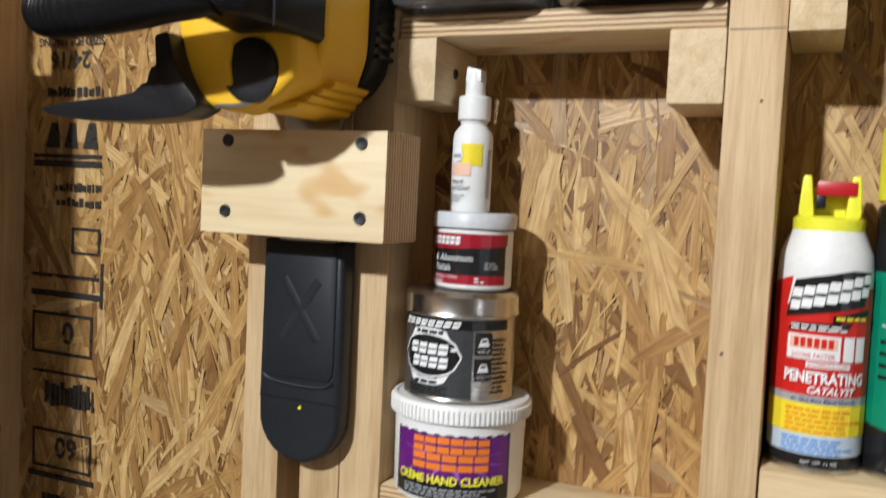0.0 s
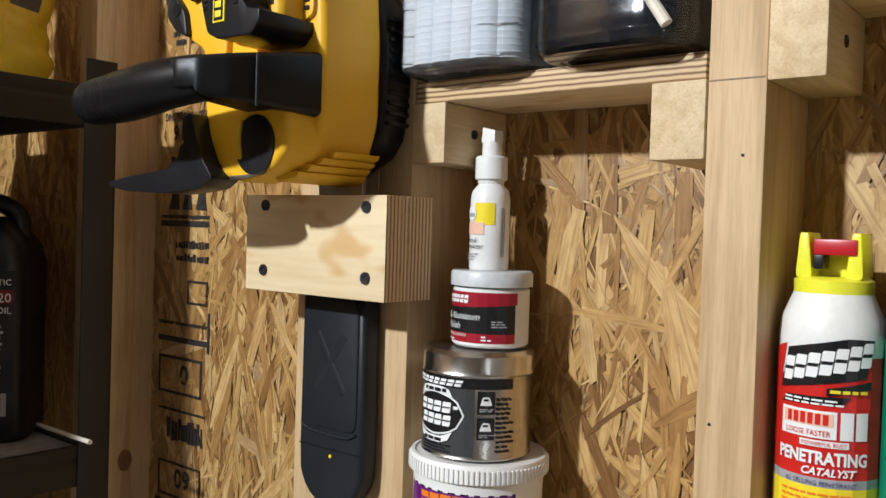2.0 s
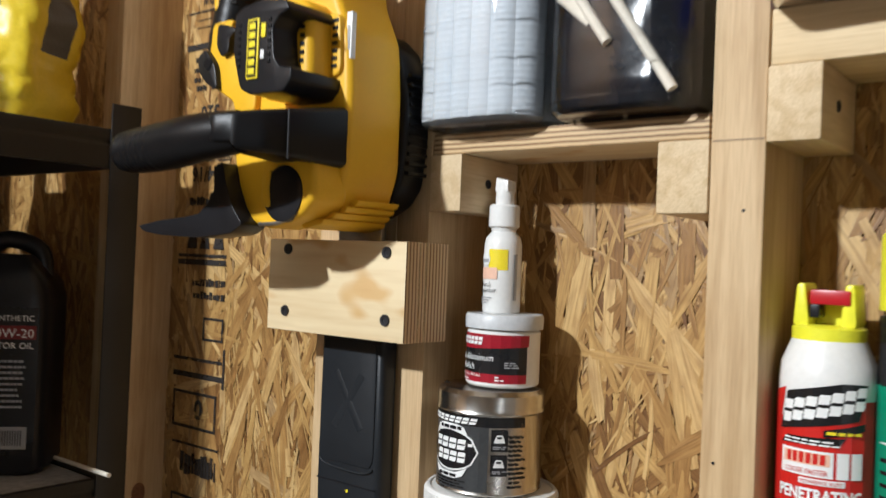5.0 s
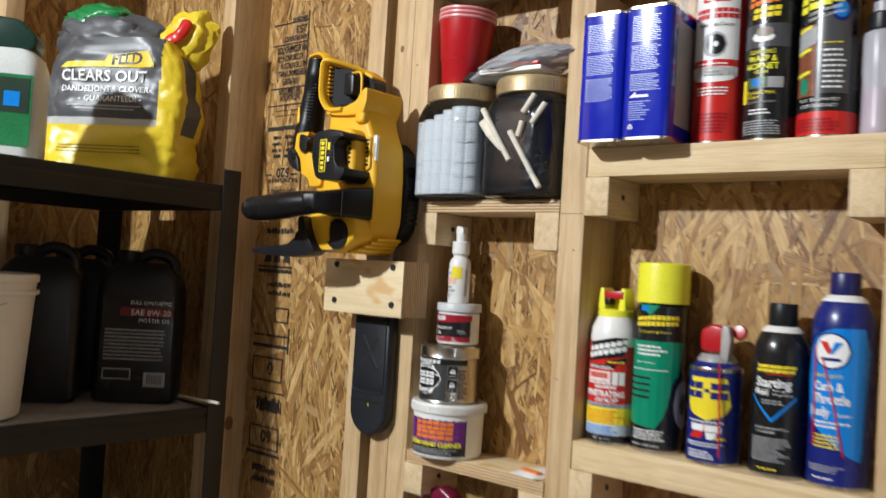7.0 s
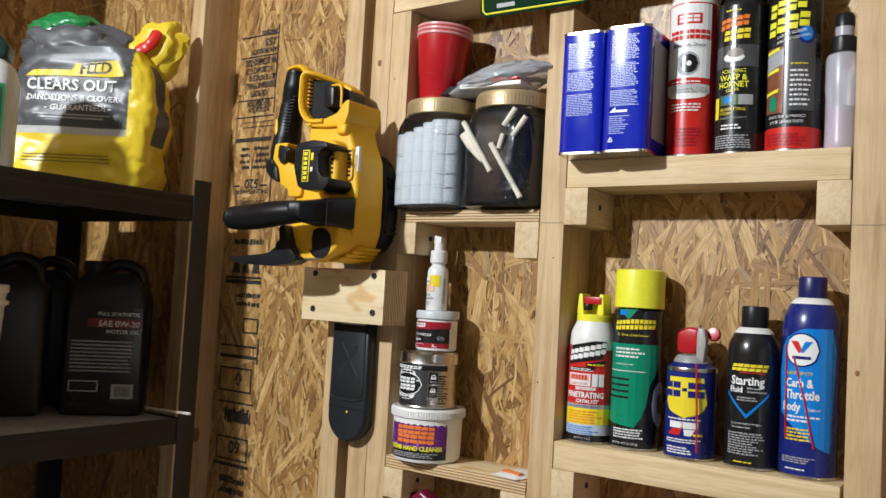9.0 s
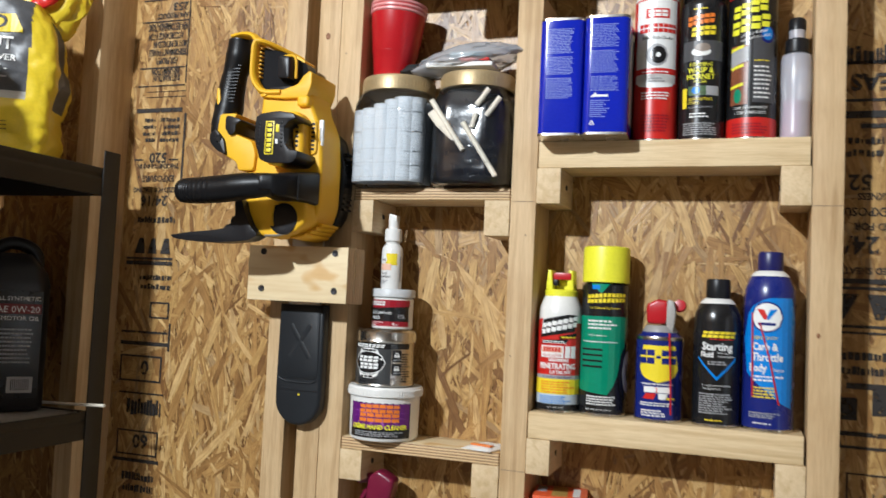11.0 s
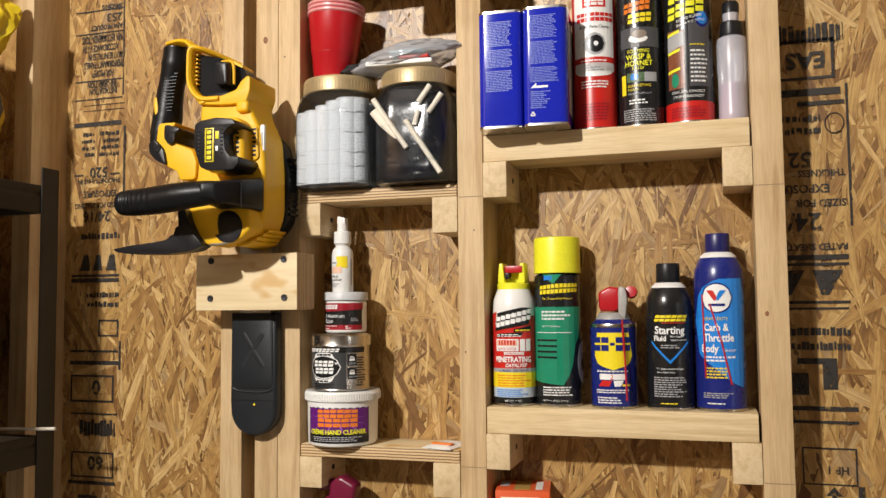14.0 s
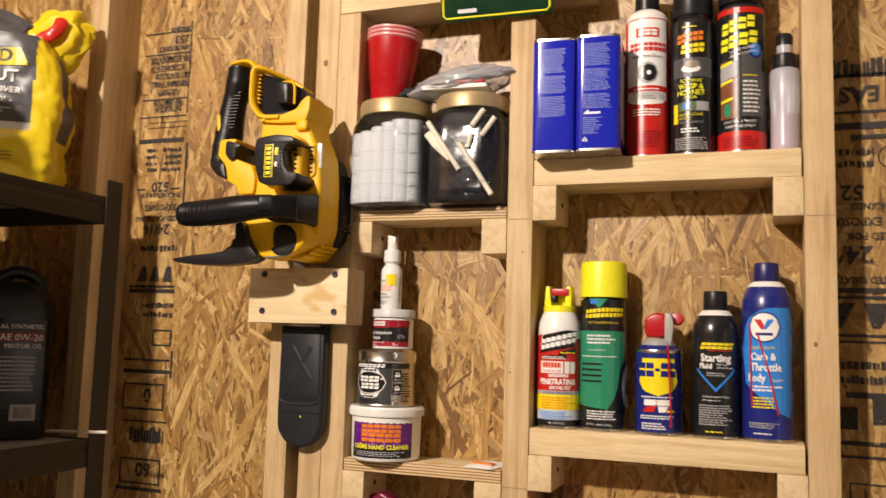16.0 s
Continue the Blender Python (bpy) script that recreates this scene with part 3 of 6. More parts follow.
def chainsaw():
    t = thing("cordless_chainsaw", "yellow and black cordless chainsaw hung bar-down on a plywood block", "chainsaw", (0, 0, 0))
    body = [(-0.386, 1.905), (-0.388, 1.872), (-0.394, 1.803), (-0.408, 1.788), (-0.409, 1.748), (-0.388, 1.705), (-0.362, 1.690), (-0.318, 1.688), (-0.291, 1.700), (-0.279, 1.735), (-0.279, 1.800), (-0.283, 1.846), (-0.299, 1.880), (-0.304, 1.905)]
    part("main_housing", prism(rounded(body, 3, 0.2), -0.100, -0.034, 0.010, 4), SAW_YELLOW, t, "yellow moulded plastic housing")
    boss = [(-0.389, 1.752), (-0.345, 1.757), (-0.288, 1.752), (-0.284, 1.708), (-0.302, 1.692), (-0.338, 1.683), (-0.362, 1.688), (-0.381, 1.716)]
    part("nose_boss", prism(rounded(boss, 4, 0.22), -0.128, -0.09, 0.012, 4), SAW_YELLOW, t)
    # stepped ribs along the lower edge of the housing
    for i in range(4):
        x, z, y = -0.318 + 0.0050 * i, 1.684 + 0.0056 * i, -0.108 + 0.008 * i
        part("housing_rib", prism(rounded([(x, z), (x + 0.022, z + 0.004), (x + 0.025, z + 0.009), (x - 0.004, z + 0.007)], 2, 0.2), y, -0.034, 0.002), SAW_YELLOW, t)
    collar = [(-0.386, 1.897), (-0.345, 1.893), (-0.306, 1.893), (-0.299, 1.912), (-0.299, 1.931), (-0.304, 1.933), (-0.314, 1.926), (-0.322, 1.914), (-0.350, 1.906), (-0.386, 1.909)]
    part("collar", prism(rounded(collar, 3, 0.22), -0.107, -0.030, 0.006, 3), SAW_YELLOW, t)
    part("collar_boss", prism(rounded([(-0.322, 1.880), (-0.302, 1.880), (-0.302, 1.897), (-0.322, 1.897)], 3, 0.3), -0.108, -0.09, 0.005, 3), SAW_YELLOW, t)
    part("collar_stud", lathe([(0, 0.004), (0.003, 0.0035), (0.0042, 0.001), (0.0042, -0.006)], 18), SAW_YELLOW, t).matrix_local = pose(-0.377, -0.1055, 1.9005, 90)
    # hand guard round the open battery well
    ring = smooth_path([(-0.352, -0.044, 1.968), (-0.368, -0.062, 1.976), (-0.388, -0.096, 1.983), (-0.399, -0.104, 1.981), (-0.4015, -0.104, 1.960), (-0.4010, -0.104, 1.934), (-0.395, -0.104, 1.918), (-0.380, -0.104, 1.905), (-0.350, -0.104, 1.903)], 5)
    part("guard_ring", tube(ring, [0.0048] * len(ring), 10, 1.6), SAW_YELLOW, t)
    part("guard_wall", prism(rounded([(-0.4065, 1.982), (-0.3985, 1.984), (-0.3965, 1.925), (-0.384, 1.907), (-0.391, 1.903), (-0.4055, 1.922)], 2, 0.15), -0.102, -0.034, 0.003), SAW_YELLOW, t)
    part("guard_roof", prism(rounded([(-0.401, 1.984), (-0.366, 1.979), (-0.340, 1.964), (-0.341, 1.959), (-0.367, 1.972), (-0.401, 1.977)], 2, 0.15), -0.058, -0.026, 0.002), SAW_YELLOW, t)
    well = prism(rounded([(-0.3975, 1.978), (-0.366, 1.973), (-0.336, 1.958), (-0.330, 1.905), (-0.385, 1.905), (-0.397, 1.924)], 2, 0.12), -0.094, -0.030)
    for v in well.verts:
        if v.co.y < -0.05:
            v.co.y = -0.094 + 0.040 * (v.co.x + 0.3975) / 0.0675
    part("battery_well", well, BLACK, t, "dark open battery well")
    for i in range(8):
        part("well_rib", box(-0.3985, -0.3925, -0.0985, -0.090, 1.930 + 0.0062 * i, 1.9325 + 0.0062 * i, 0.0006), SAW_YELLOW, t)
    part("battery_latch", prism(rounded([(-0.370, 1.930), (-0.348, 1.928), (-0.349, 1.963), (-0.370, 1.966)], 2, 0.18), -0.090, -0.045, 0.004), BLACK, t)
    part("latch_rim", tube(smooth_path([(-0.369, -0.074, 1.9675), (-0.348, -0.074, 1.9650), (-0.3455, -0.074, 1.932)], 4), [0.0022] * 9, 8), SAW_YELLOW, t)
    part("latch_foot", box(-0.382, -0.340, -0.086, -0.040, 1.900, 1.918, 0.003), BLACK, t)
    # rear handle
    spine = smooth_path([(-0.449, -0.070, 1.998), (-0.449, -0.070, 1.972), (-0.456, -0.070, 1.946), (-0.4615, -0.070, 1.915), (-0.463, -0.072, 1.888), (-0.467, -0.078, 1.862), (-0.470, -0.084, 1.843)], 5)
    n = len(spine)
    girth = [0.0185, 0.0225, 0.0190, 0.0205, 0.0222, 0.0190, 0.0125]
    rad = []
    for i in range(n):
        k = i / (n - 1) * 6
        a = min(5, int(k))
        rad.append(girth[a] + (girth[a + 1] - girth[a]) * (k - a))
    part("rear_handle", tube(spine, rad, 20, 1.05), BLACK_GRIP, t, "black rubber overmoulded grip")
    part("handle_band", tube([(-0.449, -0.070, 1.985), (-0.449, -0.070, 1.997)], [0.0200, 0.0196], 20, 1.02), BLACK, t)
    part("handle_bridge", tube(smooth_path([(-0.452, -0.078, 2.001), (-0.432, -0.084, 2.001), (-0.412, -0.090, 1.996), (-0.398, -0.094, 1.984)], 4), [0.0050] * 13, 10, 2.6), SAW_YELLOW, t)
    part("grip_inlay", tube([(-0.4715, -0.0905, 1.918), (-0.4690, -0.0925, 1.903), (-0.4665, -0.0930, 1.886)], [0.0022, 0.0036, 0.0026], 10, 0.5), SAW_YELLOW, t)
    for i in range(12):
        z = 1.896 + 0.0052 * i
        x = -0.4555 + 0.0085 * (z - 1.895) / 0.06
        part("grip_ridge", tube([(x - 0.008, -0.0918 + 0.0030 * i / 12, z), (x + 0.011, -0.0880 + 0.0030 * i / 12, z + 0.001)], [0.0012, 0.0012], 6), BLACK_GRIP, t)
    trig = [(-0.455, 1.874), (-0.424, 1.874), (-0.432, 1.860), (-0.425, 1.842), (-0.396, 1.831), (-0.388, 1.812), (-0.390, 1.786), (-0.417, 1.786), (-0.421, 1.799), (-0.445, 1.811), (-0.448, 1.821), (-0.462, 1.836), (-0.458, 1.848)]
    part("trigger_housing", prism(rounded(trig, 3, 0.22), -0.106, -0.045, 0.007, 3), SAW_YELLOW, t)
    part("trigger", prism(rounded([(-0.440, 1.871), (-0.416, 1.864), (-0.414, 1.860), (-0.422, 1.855), (-0.423, 1.842), (-0.433, 1.839), (-0.441, 1.850)], 3, 0.28), -0.112, -0.05, 0.004), BLACK, t, "black trigger")
    part("lock_button", prism(rounded([(-0.468, 1.843), (-0.458, 1.850), (-0.442, 1.833), (-0.437, 1.809), (-0.455, 1.817), (-0.467, 1.830)], 3, 0.25), -0.112, -0.06, 0.004), BLACK, t)
    part("lock_recess", lathe([(0, 0.0008), (0.005, 0.0006), (0.0066, -0.001)], 20), BLACK_GRIP, t).matrix_local = pose(-0.4515, -0.1125, 1.8345, 90)
    # battery, clipped in a yellow shell
    shape = [(-0.361, 1.856), (-0.352, 1.861), (-0.326, 1.864), (-0.300, 1.860), (-0.295, 1.852), (-0.307, 1.848), (-0.314, 1.840), (-0.311, 1.816), (-0.304, 1.808), (-0.290, 1.806), (-0.290, 1.797), (-0.299, 1.788), (-0.339, 1.789), (-0.352, 1.795), (-0.362, 1.825)]
    pack = part("battery", prism(rounded(shape, 3, 0.2), -0.152, -0.092, 0.006, 3), BLACK, t, "black battery pack with a yellow badge")
    badge = part("badge", box(-0.3430, -0.3290, -0.1532, -0.1515, 1.801, 1.849, 0.0004), YELLOW, pack)
    part("badge_panel", box(-0.3412, -0.3308, -0.1536, -0.1530, 1.8025, 1.8475), BLACK, badge, smooth=0)
    for k in range(6):
        part("badge_bar", box(-0.3396, -0.3322, -0.1541, -0.1534, 1.8045 + 0.0072 * k, 1.8095 + 0.0072 * k, 0.0003), YELLOW, badge)
    part("badge_mark", box(-0.3262, -0.3210, -0.1532, -0.1515, 1.833, 1.844, 0.0003), YELLOW, pack)
    part("badge_mark", box(-0.3262, -0.3220, -0.1532, -0.1515, 1.816, 1.823, 0.0003), WHITE_INK, pack)
    for k in range(7):
        part("grille_slot", box(-0.3185, -0.3150, -0.1532, -0.1512, 1.812 + 0.0055 * k, 1.8150 + 0.0055 * k, 0.0006), BLACK_GRIP, pack)
        part("grille_slot", box(-0.3560, -0.3525, -0.1530, -0.1512, 1.812 + 0.0055 * k, 1.8150 + 0.0055 * k, 0.0006), BLACK_GRIP, pack)
    part("battery_shell", prism(rounded([(-0.360, 1.868), (-0.312, 1.870), (-0.300, 1.860), (-0.297, 1.805), (-0.306, 1.792), (-0.360, 1.790)], 3, 0.22), -0.127, -0.09, 0.007, 3), SAW_YELLOW, t)
    for k in range(6):
        part("vent_slot", box(-0.3090, -0.3045, -0.1280, -0.1262, 1.816 + 0.0068 * k, 1.8195 + 0.0068 * k, 0.0004), BLACK, t)
    part("vent_panel", prism(rounded([(-0.305, 1.862), (-0.289, 1.858), (-0.286, 1.812), (-0.302, 1.804)], 2, 0.15), -0.104, -0.09, 0.003), SAW_YELLOW, t)
    for k in range(7):
        part("vent_slot", box(-0.2960, -0.2905, -0.1052, -0.1035, 1.815 + 0.0062 * k, 1.8182 + 0.0062 * k, 0.0004), BLACK, t)
    part("sticker", box(-0.2868, -0.2808, -0.0980, -0.0930, 1.823, 1.861, 0.0003), WHITE_INK, t, "white warning sticker")
    part("sticker_line", box(-0.2853, -0.2825, -0.0985, -0.0978, 1.83, 1.850, 0.0002), GREY_INK, t)
    # front handle: a block that comes out of the housing and a long grip turned across it
    plan = [(-0.281, 0.085), (-0.281, 0.150), (-0.286, 0.178), (-0.298, 0.196), (-0.316, 0.203), (-0.330, 0.198), (-0.336, 0.172), (-0.337, 0.085)]
    block = prism(rounded(plan, 4, 0.2), -1.786, -1.733, 0.007, 3)
    for v in block.verts:
        x, deep, up = v.co.x, -v.co.z, -v.co.y
        k = max(0.0, min(1.0, (-0.085 - deep) / 0.115))
        v.co = (x, deep, up - 0.021 * k * (up - 1.733) / 0.053 + 0.010 * k * (1.786 - up) / 0.053 * (1 if x < -0.300 else 0.5))
    part("handle_mount", block, BLACK_GRIP, t)
    part("mount_crease", tube([(-0.2805, -0.160, 1.771), (-0.2803, -0.160, 1.734)], [0.0009] * 2, 8), BLACK, t)
    bar = smooth_path([(-0.308, -0.183, 1.753), (-0.345, -0.190, 1.750), (-0.385, -0.191, 1.746), (-0.425, -0.190, 1.744), (-0.446, -0.188, 1.744), (-0.457, -0.187, 1.744)], 14)
    n = len(bar)
    wide = [0.0160 + 0.0034 * min(1, i / 20) - 0.0030 * max(0, (i - 30) / 40) + (0.0005 * math.sin(i * 2.1) if 30 < i < 56 else 0) for i in range(n)]
    for i in range(10):
        wide[n - 1 - i] *= math.sqrt(max(0.05, 1 - (1 - i / 10) ** 2))
    part("front_handle", tube(bar, wide, 24, 1.0), BLACK_GRIP, t, "long black rubber front grip")
    # chain brake lever and the round opening
    lever = [(-0.504, 1.684), (-0.470, 1.689), (-0.432, 1.692), (-0.412, 1.695), (-0.405, 1.701), (-0.400, 1.702), (-0.397, 1.712), (-0.392, 1.714), (-0.394, 1.735), (-0.382, 1.738), (-0.377, 1.722), (-0.367, 1.701), (-0.353, 1.686), (-0.368, 1.678), (-0.415, 1.674), (-0.473, 1.676), (-0.496, 1.679)]
    part("brake_lever", prism(rounded(lever, 3, 0.2), -0.143, -0.116, 0.004, 3), BLACK, t, "black chain brake lever")
    part("round_opening", lathe([(0, 0.0004), (0.014, 0.0006), (0.0215, 0.0012), (0.0228, 0.0008), (0.0232, -0.004)], 36), BLACK, t).matrix_local = pose(-0.3205, -0.1284, 1.7115, 90)
    part("opening_lobe", prism(rounded([(-0.345, 1.728), (-0.334, 1.732), (-0.337, 1.716), (-0.334, 1.700), (-0.345, 1.702)], 3, 0.28), -0.1315, -0.12, 0.003), SAW_YELLOW, t)
    part("chrome_edge", tube(smooth_path([(-0.350, -0.127, 1.687), (-0.326, -0.1275, 1.688), (-0.308, -0.1255, 1.695), (-0.297, -0.120, 1.703)], 4), [0.0018] * 13, 8), STEEL, t, "worn bare steel edge")
    part("side_cover", prism(rounded([(-0.306, 1.862), (-0.287, 1.845), (-0.275, 1.803), (-0.274, 1.768), (-0.279, 1.726), (-0.291, 1.709), (-0.330, 1.690), (-0.335, 1.862)], 3, 0.2), -0.036, -0.002, 0.006, 3), BLACK_GRIP, t, "black ribbed bar cover behind the housing")
    for i in range(11):
        part("cover_rib", box(-0.2785, -0.2730, -0.031, -0.006, 1.735 + 0.0085 * i, 1.7385 + 0.0085 * i, 0.001), BLACK_GRIP, t)
    part("guide_bar", box(-0.366, -0.312, -0.020, -0.0135, 1.56, 1.72, 0.001), STEEL, t)
    return t


saw_block(), scabbard(), chainsaw()


# ---- cans of the lower wide shelf ----
def can_body(owner, r, h, shoulder, neck, material, rim=TIN):
    part("body", lathe([(0, 0.002), (r * 0.9, 0.001), (r, 0.003), (r, h), (r * 0.97, h + shoulder * 0.35), (r * 0.8, h + shoulder * 0.75), (neck, h + shoulder), (0, h + shoulder)]), material, owner)
    part("bottom_rim", lathe([(r * 0.96, 0.0), (r + 0.0008, 0.0008), (r + 0.0008, 0.0032), (r, 0.004)]), rim, owner)


SHELF = 1.4532
G = "cans on the pine shelves"


def penetrant_can():
    t = thing("spray_can", "red and white penetrating oil can with yellow trigger top", "spray can", (0.053, 0.040, SHELF), 0, G)
    r = 0.0312
    can_body(t, r, 0.140, 0.030, 0.022, WHITE)
    c = Can(t, r, 8)
    pale = plain("pale_blue_panel", (0.52, 0.60, 0.68), 0.3, vary=0.05, bump=0)
    c.band(0.004, 0.0125, BLACK_INK)
    c.band(0.0125, 0.0265, pale)
    c.band(0.0265, 0.139, WHITE)
    c.shape([(-0.048, 0.0535), (0.048, 0.0535), (0.048, 0.128), (0.026, 0.128), (-0.048, 0.110)], RED, up=1)
    c.shape([(-0.048, 0.108), (-0.030, 0.112), (-0.026, 0.134), (-0.048, 0.128)], RED, up=1)
    c.shape(rect(-0.048, 0.048, 0.0480, 0.0535), GREY_INK, up=1)
    c.shape(rect(-0.048, 0.048, 0.0265, 0.0480), YELLOW, up=1)
    c.shape([(-0.030, 0.106), (0.030, 0.117), (0.031, 0.139), (0.014, 0.140), (-0.028, 0.131)], BLACK_INK, "brand_shape", 3)
    c.blocks(-0.027, 0.029, 0.1115, 0.1265, 7, WHITE_INK, 4, 0.002, 0.011, 0.12, notch=BLACK_INK)
    c.shape([(0.002, 0.1045), (0.029, 0.1095), (0.029, 0.1145), (0.002, 0.1090)], BLACK_INK, "brand_shape", 6)
    c.bars(0.004, 0.027, 0.1065, 0.1105, 1, YELLOW, 7, 0)
    c.shape([(-0.028, 0.0975), (0.014, 0.0995), (0.016, 0.1045), (-0.027, 0.1025)], BLACK_INK, up=3)
    c.bars(-0.025, 0.012, 0.0985, 0.1030, 2, WHITE_INK, 4, 0)
    c.shape(rect(-0.027, 0.0085, 0.078, 0.095), WHITE_INK, up=3)
    c.shape(rect(-0.025, 0.0065, 0.0855, 0.0935), PEACH, up=4)
    c.blocks(-0.022, 0.005, 0.0865, 0.0930, 6, RED, 5, 0.0, 0.0, 0.3, 0.001)
    c.blocks(0.0105, 0.029, 0.078, 0.095, 2, WHITE_INK, 3, 0.0, 0.0, 0.16)
    c.words("LOOSE FASTER", 0.0050, 0.0795, RED, -0.009, wide=0.85, up=5)
    c.shape(rect(-0.013, 0.016, 0.0728, 0.0768), WHITE_INK, up=3)
    c.words("POWERFUL RUST", 0.0034, 0.0736, RED, 0.0015, up=5)
    c.words("PENETRATING", 0.0108, 0.0625, WHITE_INK, 0.0, wide=0.80, bold=0.0004)
    c.words("CATALYST", 0.0066, 0.0556, WHITE_INK, 0.004, lean=0.3, up=5, bold=0.0002)
    c.words("#1 SELLING PENETRANT", 0.0040, 0.0492, DARK_BLUE, 0.0, up=5)
    c.bars(-0.025, 0.026, 0.0285, 0.0465, 5, ORANGE, fill=0.4)
    c.bars(-0.027, 0.027, 0.0140, 0.0255, 4, SKY_BLUE, fill=0.4)
    c.words("NET WT. 11 OZ.", 0.0034, 0.0068, WHITE_INK, 0.0)
    z = 0.170
    part("cap_base", lathe([(0.0235, z - 0.006), (0.0238, z + 0.004), (0.0205, z + 0.006), (0, z + 0.006)]), CAP_YELLOW, t, "bright yellow plastic cap")
    for s in (-1, 1):
        part("cap_cheek", prism(rounded([(s * 0.0095, z + 0.005), (s * 0.0205, z + 0.005), (s * 0.0185, z + 0.034), (s * 0.0125, z + 0.034)], 2, 0.15), -0.014, 0.014, 0.002), CAP_YELLOW, t)
    part("cap_back", box(-0.013, 0.013, 0.004, 0.013, z + 0.004, z + 0.026, 0.002), CAP_YELLOW, t)
    part("trigger", box(-0.0092, 0.0165, -0.016, 0.004, z + 0.020, z + 0.030, 0.0015), RED_PLASTIC, t, "red trigger")
    part("nozzle", box(-0.0092, -0.003, -0.0148, 0, z + 0.011, z + 0.020, 0.001), BLACK, t)


def tar_remover_can():
    t = thing("spray_can", "green and black tar remover can with wide yellow cap", "spray can", (0.1165, 0.046, SHELF), 0, G)
    r = 0.0325
    can_body(t, r, 0.182, 0.008, 0.03, BLACK_INK)
    c = Can(t, r, 6)
    c.band(0.004, 0.184, BLACK_INK)
    c.shape([(-0.046, 0.036), (0.012, 0.030), (0.028, 0.07), (0.041, 0.105), (0.045, 0.140), (-0.046, 0.140)], GREEN, up=1)
    c.shape([(-0.020, 0.186), (0.008, 0.186), (-0.004, 0.172)], GREEN, up=2)
    c.shape(rect(-0.018, -0.006, 0.178, 0.184), SKY_BLUE, "brand_shape", 3)
    c.blocks(-0.026, 0.034, 0.158, 0.170, 10, YELLOW, 3, 0.001, 0.003, 0.16, 0.003, BLACK_INK)
    c.words("Tar, Grease & Sap Remover", 0.0046, 0.1505, YELLOW, 0.002, wide=0.88)
    c.bars(-0.023, 0.025, 0.122, 0.137, 3, WHITE_INK)
    c.words("Safe for clearcoats.", 0.0036, 0.112, WHITE_INK, -0.008)
    c.shape(rect(-0.034, 0.022, 0.1035, 0.1045), WHITE_INK, up=3)
    for i in range(4):
        c.shape(rect(-0.034, 0.0, 0.092 - 0.008 * i, 0.0945 - 0.008 * i), BLACK_INK, up=3)
    c.shape(oval(0.046, 0.062, 0.022, 0.040), BLACK_INK, up=4)
    c.shape(oval(0.048, 0.062, 0.016, 0.030), GREY_INK, up=5)
    c.shape(oval(0.049, 0.062, 0.007, 0.014), BLACK_INK, up=6)
    c.bars(-0.022, 0.026, 0.016, 0.030, 4, WHITE_INK)
    c.words("NET WT. 14 OZ. (396 g)", 0.0036, 0.008, WHITE_INK, -0.004)
    part("cap", lathe([(0.0326, 0.188), (0.0334, 0.1885), (0.0332, 0.235), (0.0325, 0.2385), (0.030, 0.240), (0, 0.2402)]), CAP_YELLOW, t, "scuffed bright yellow cap")


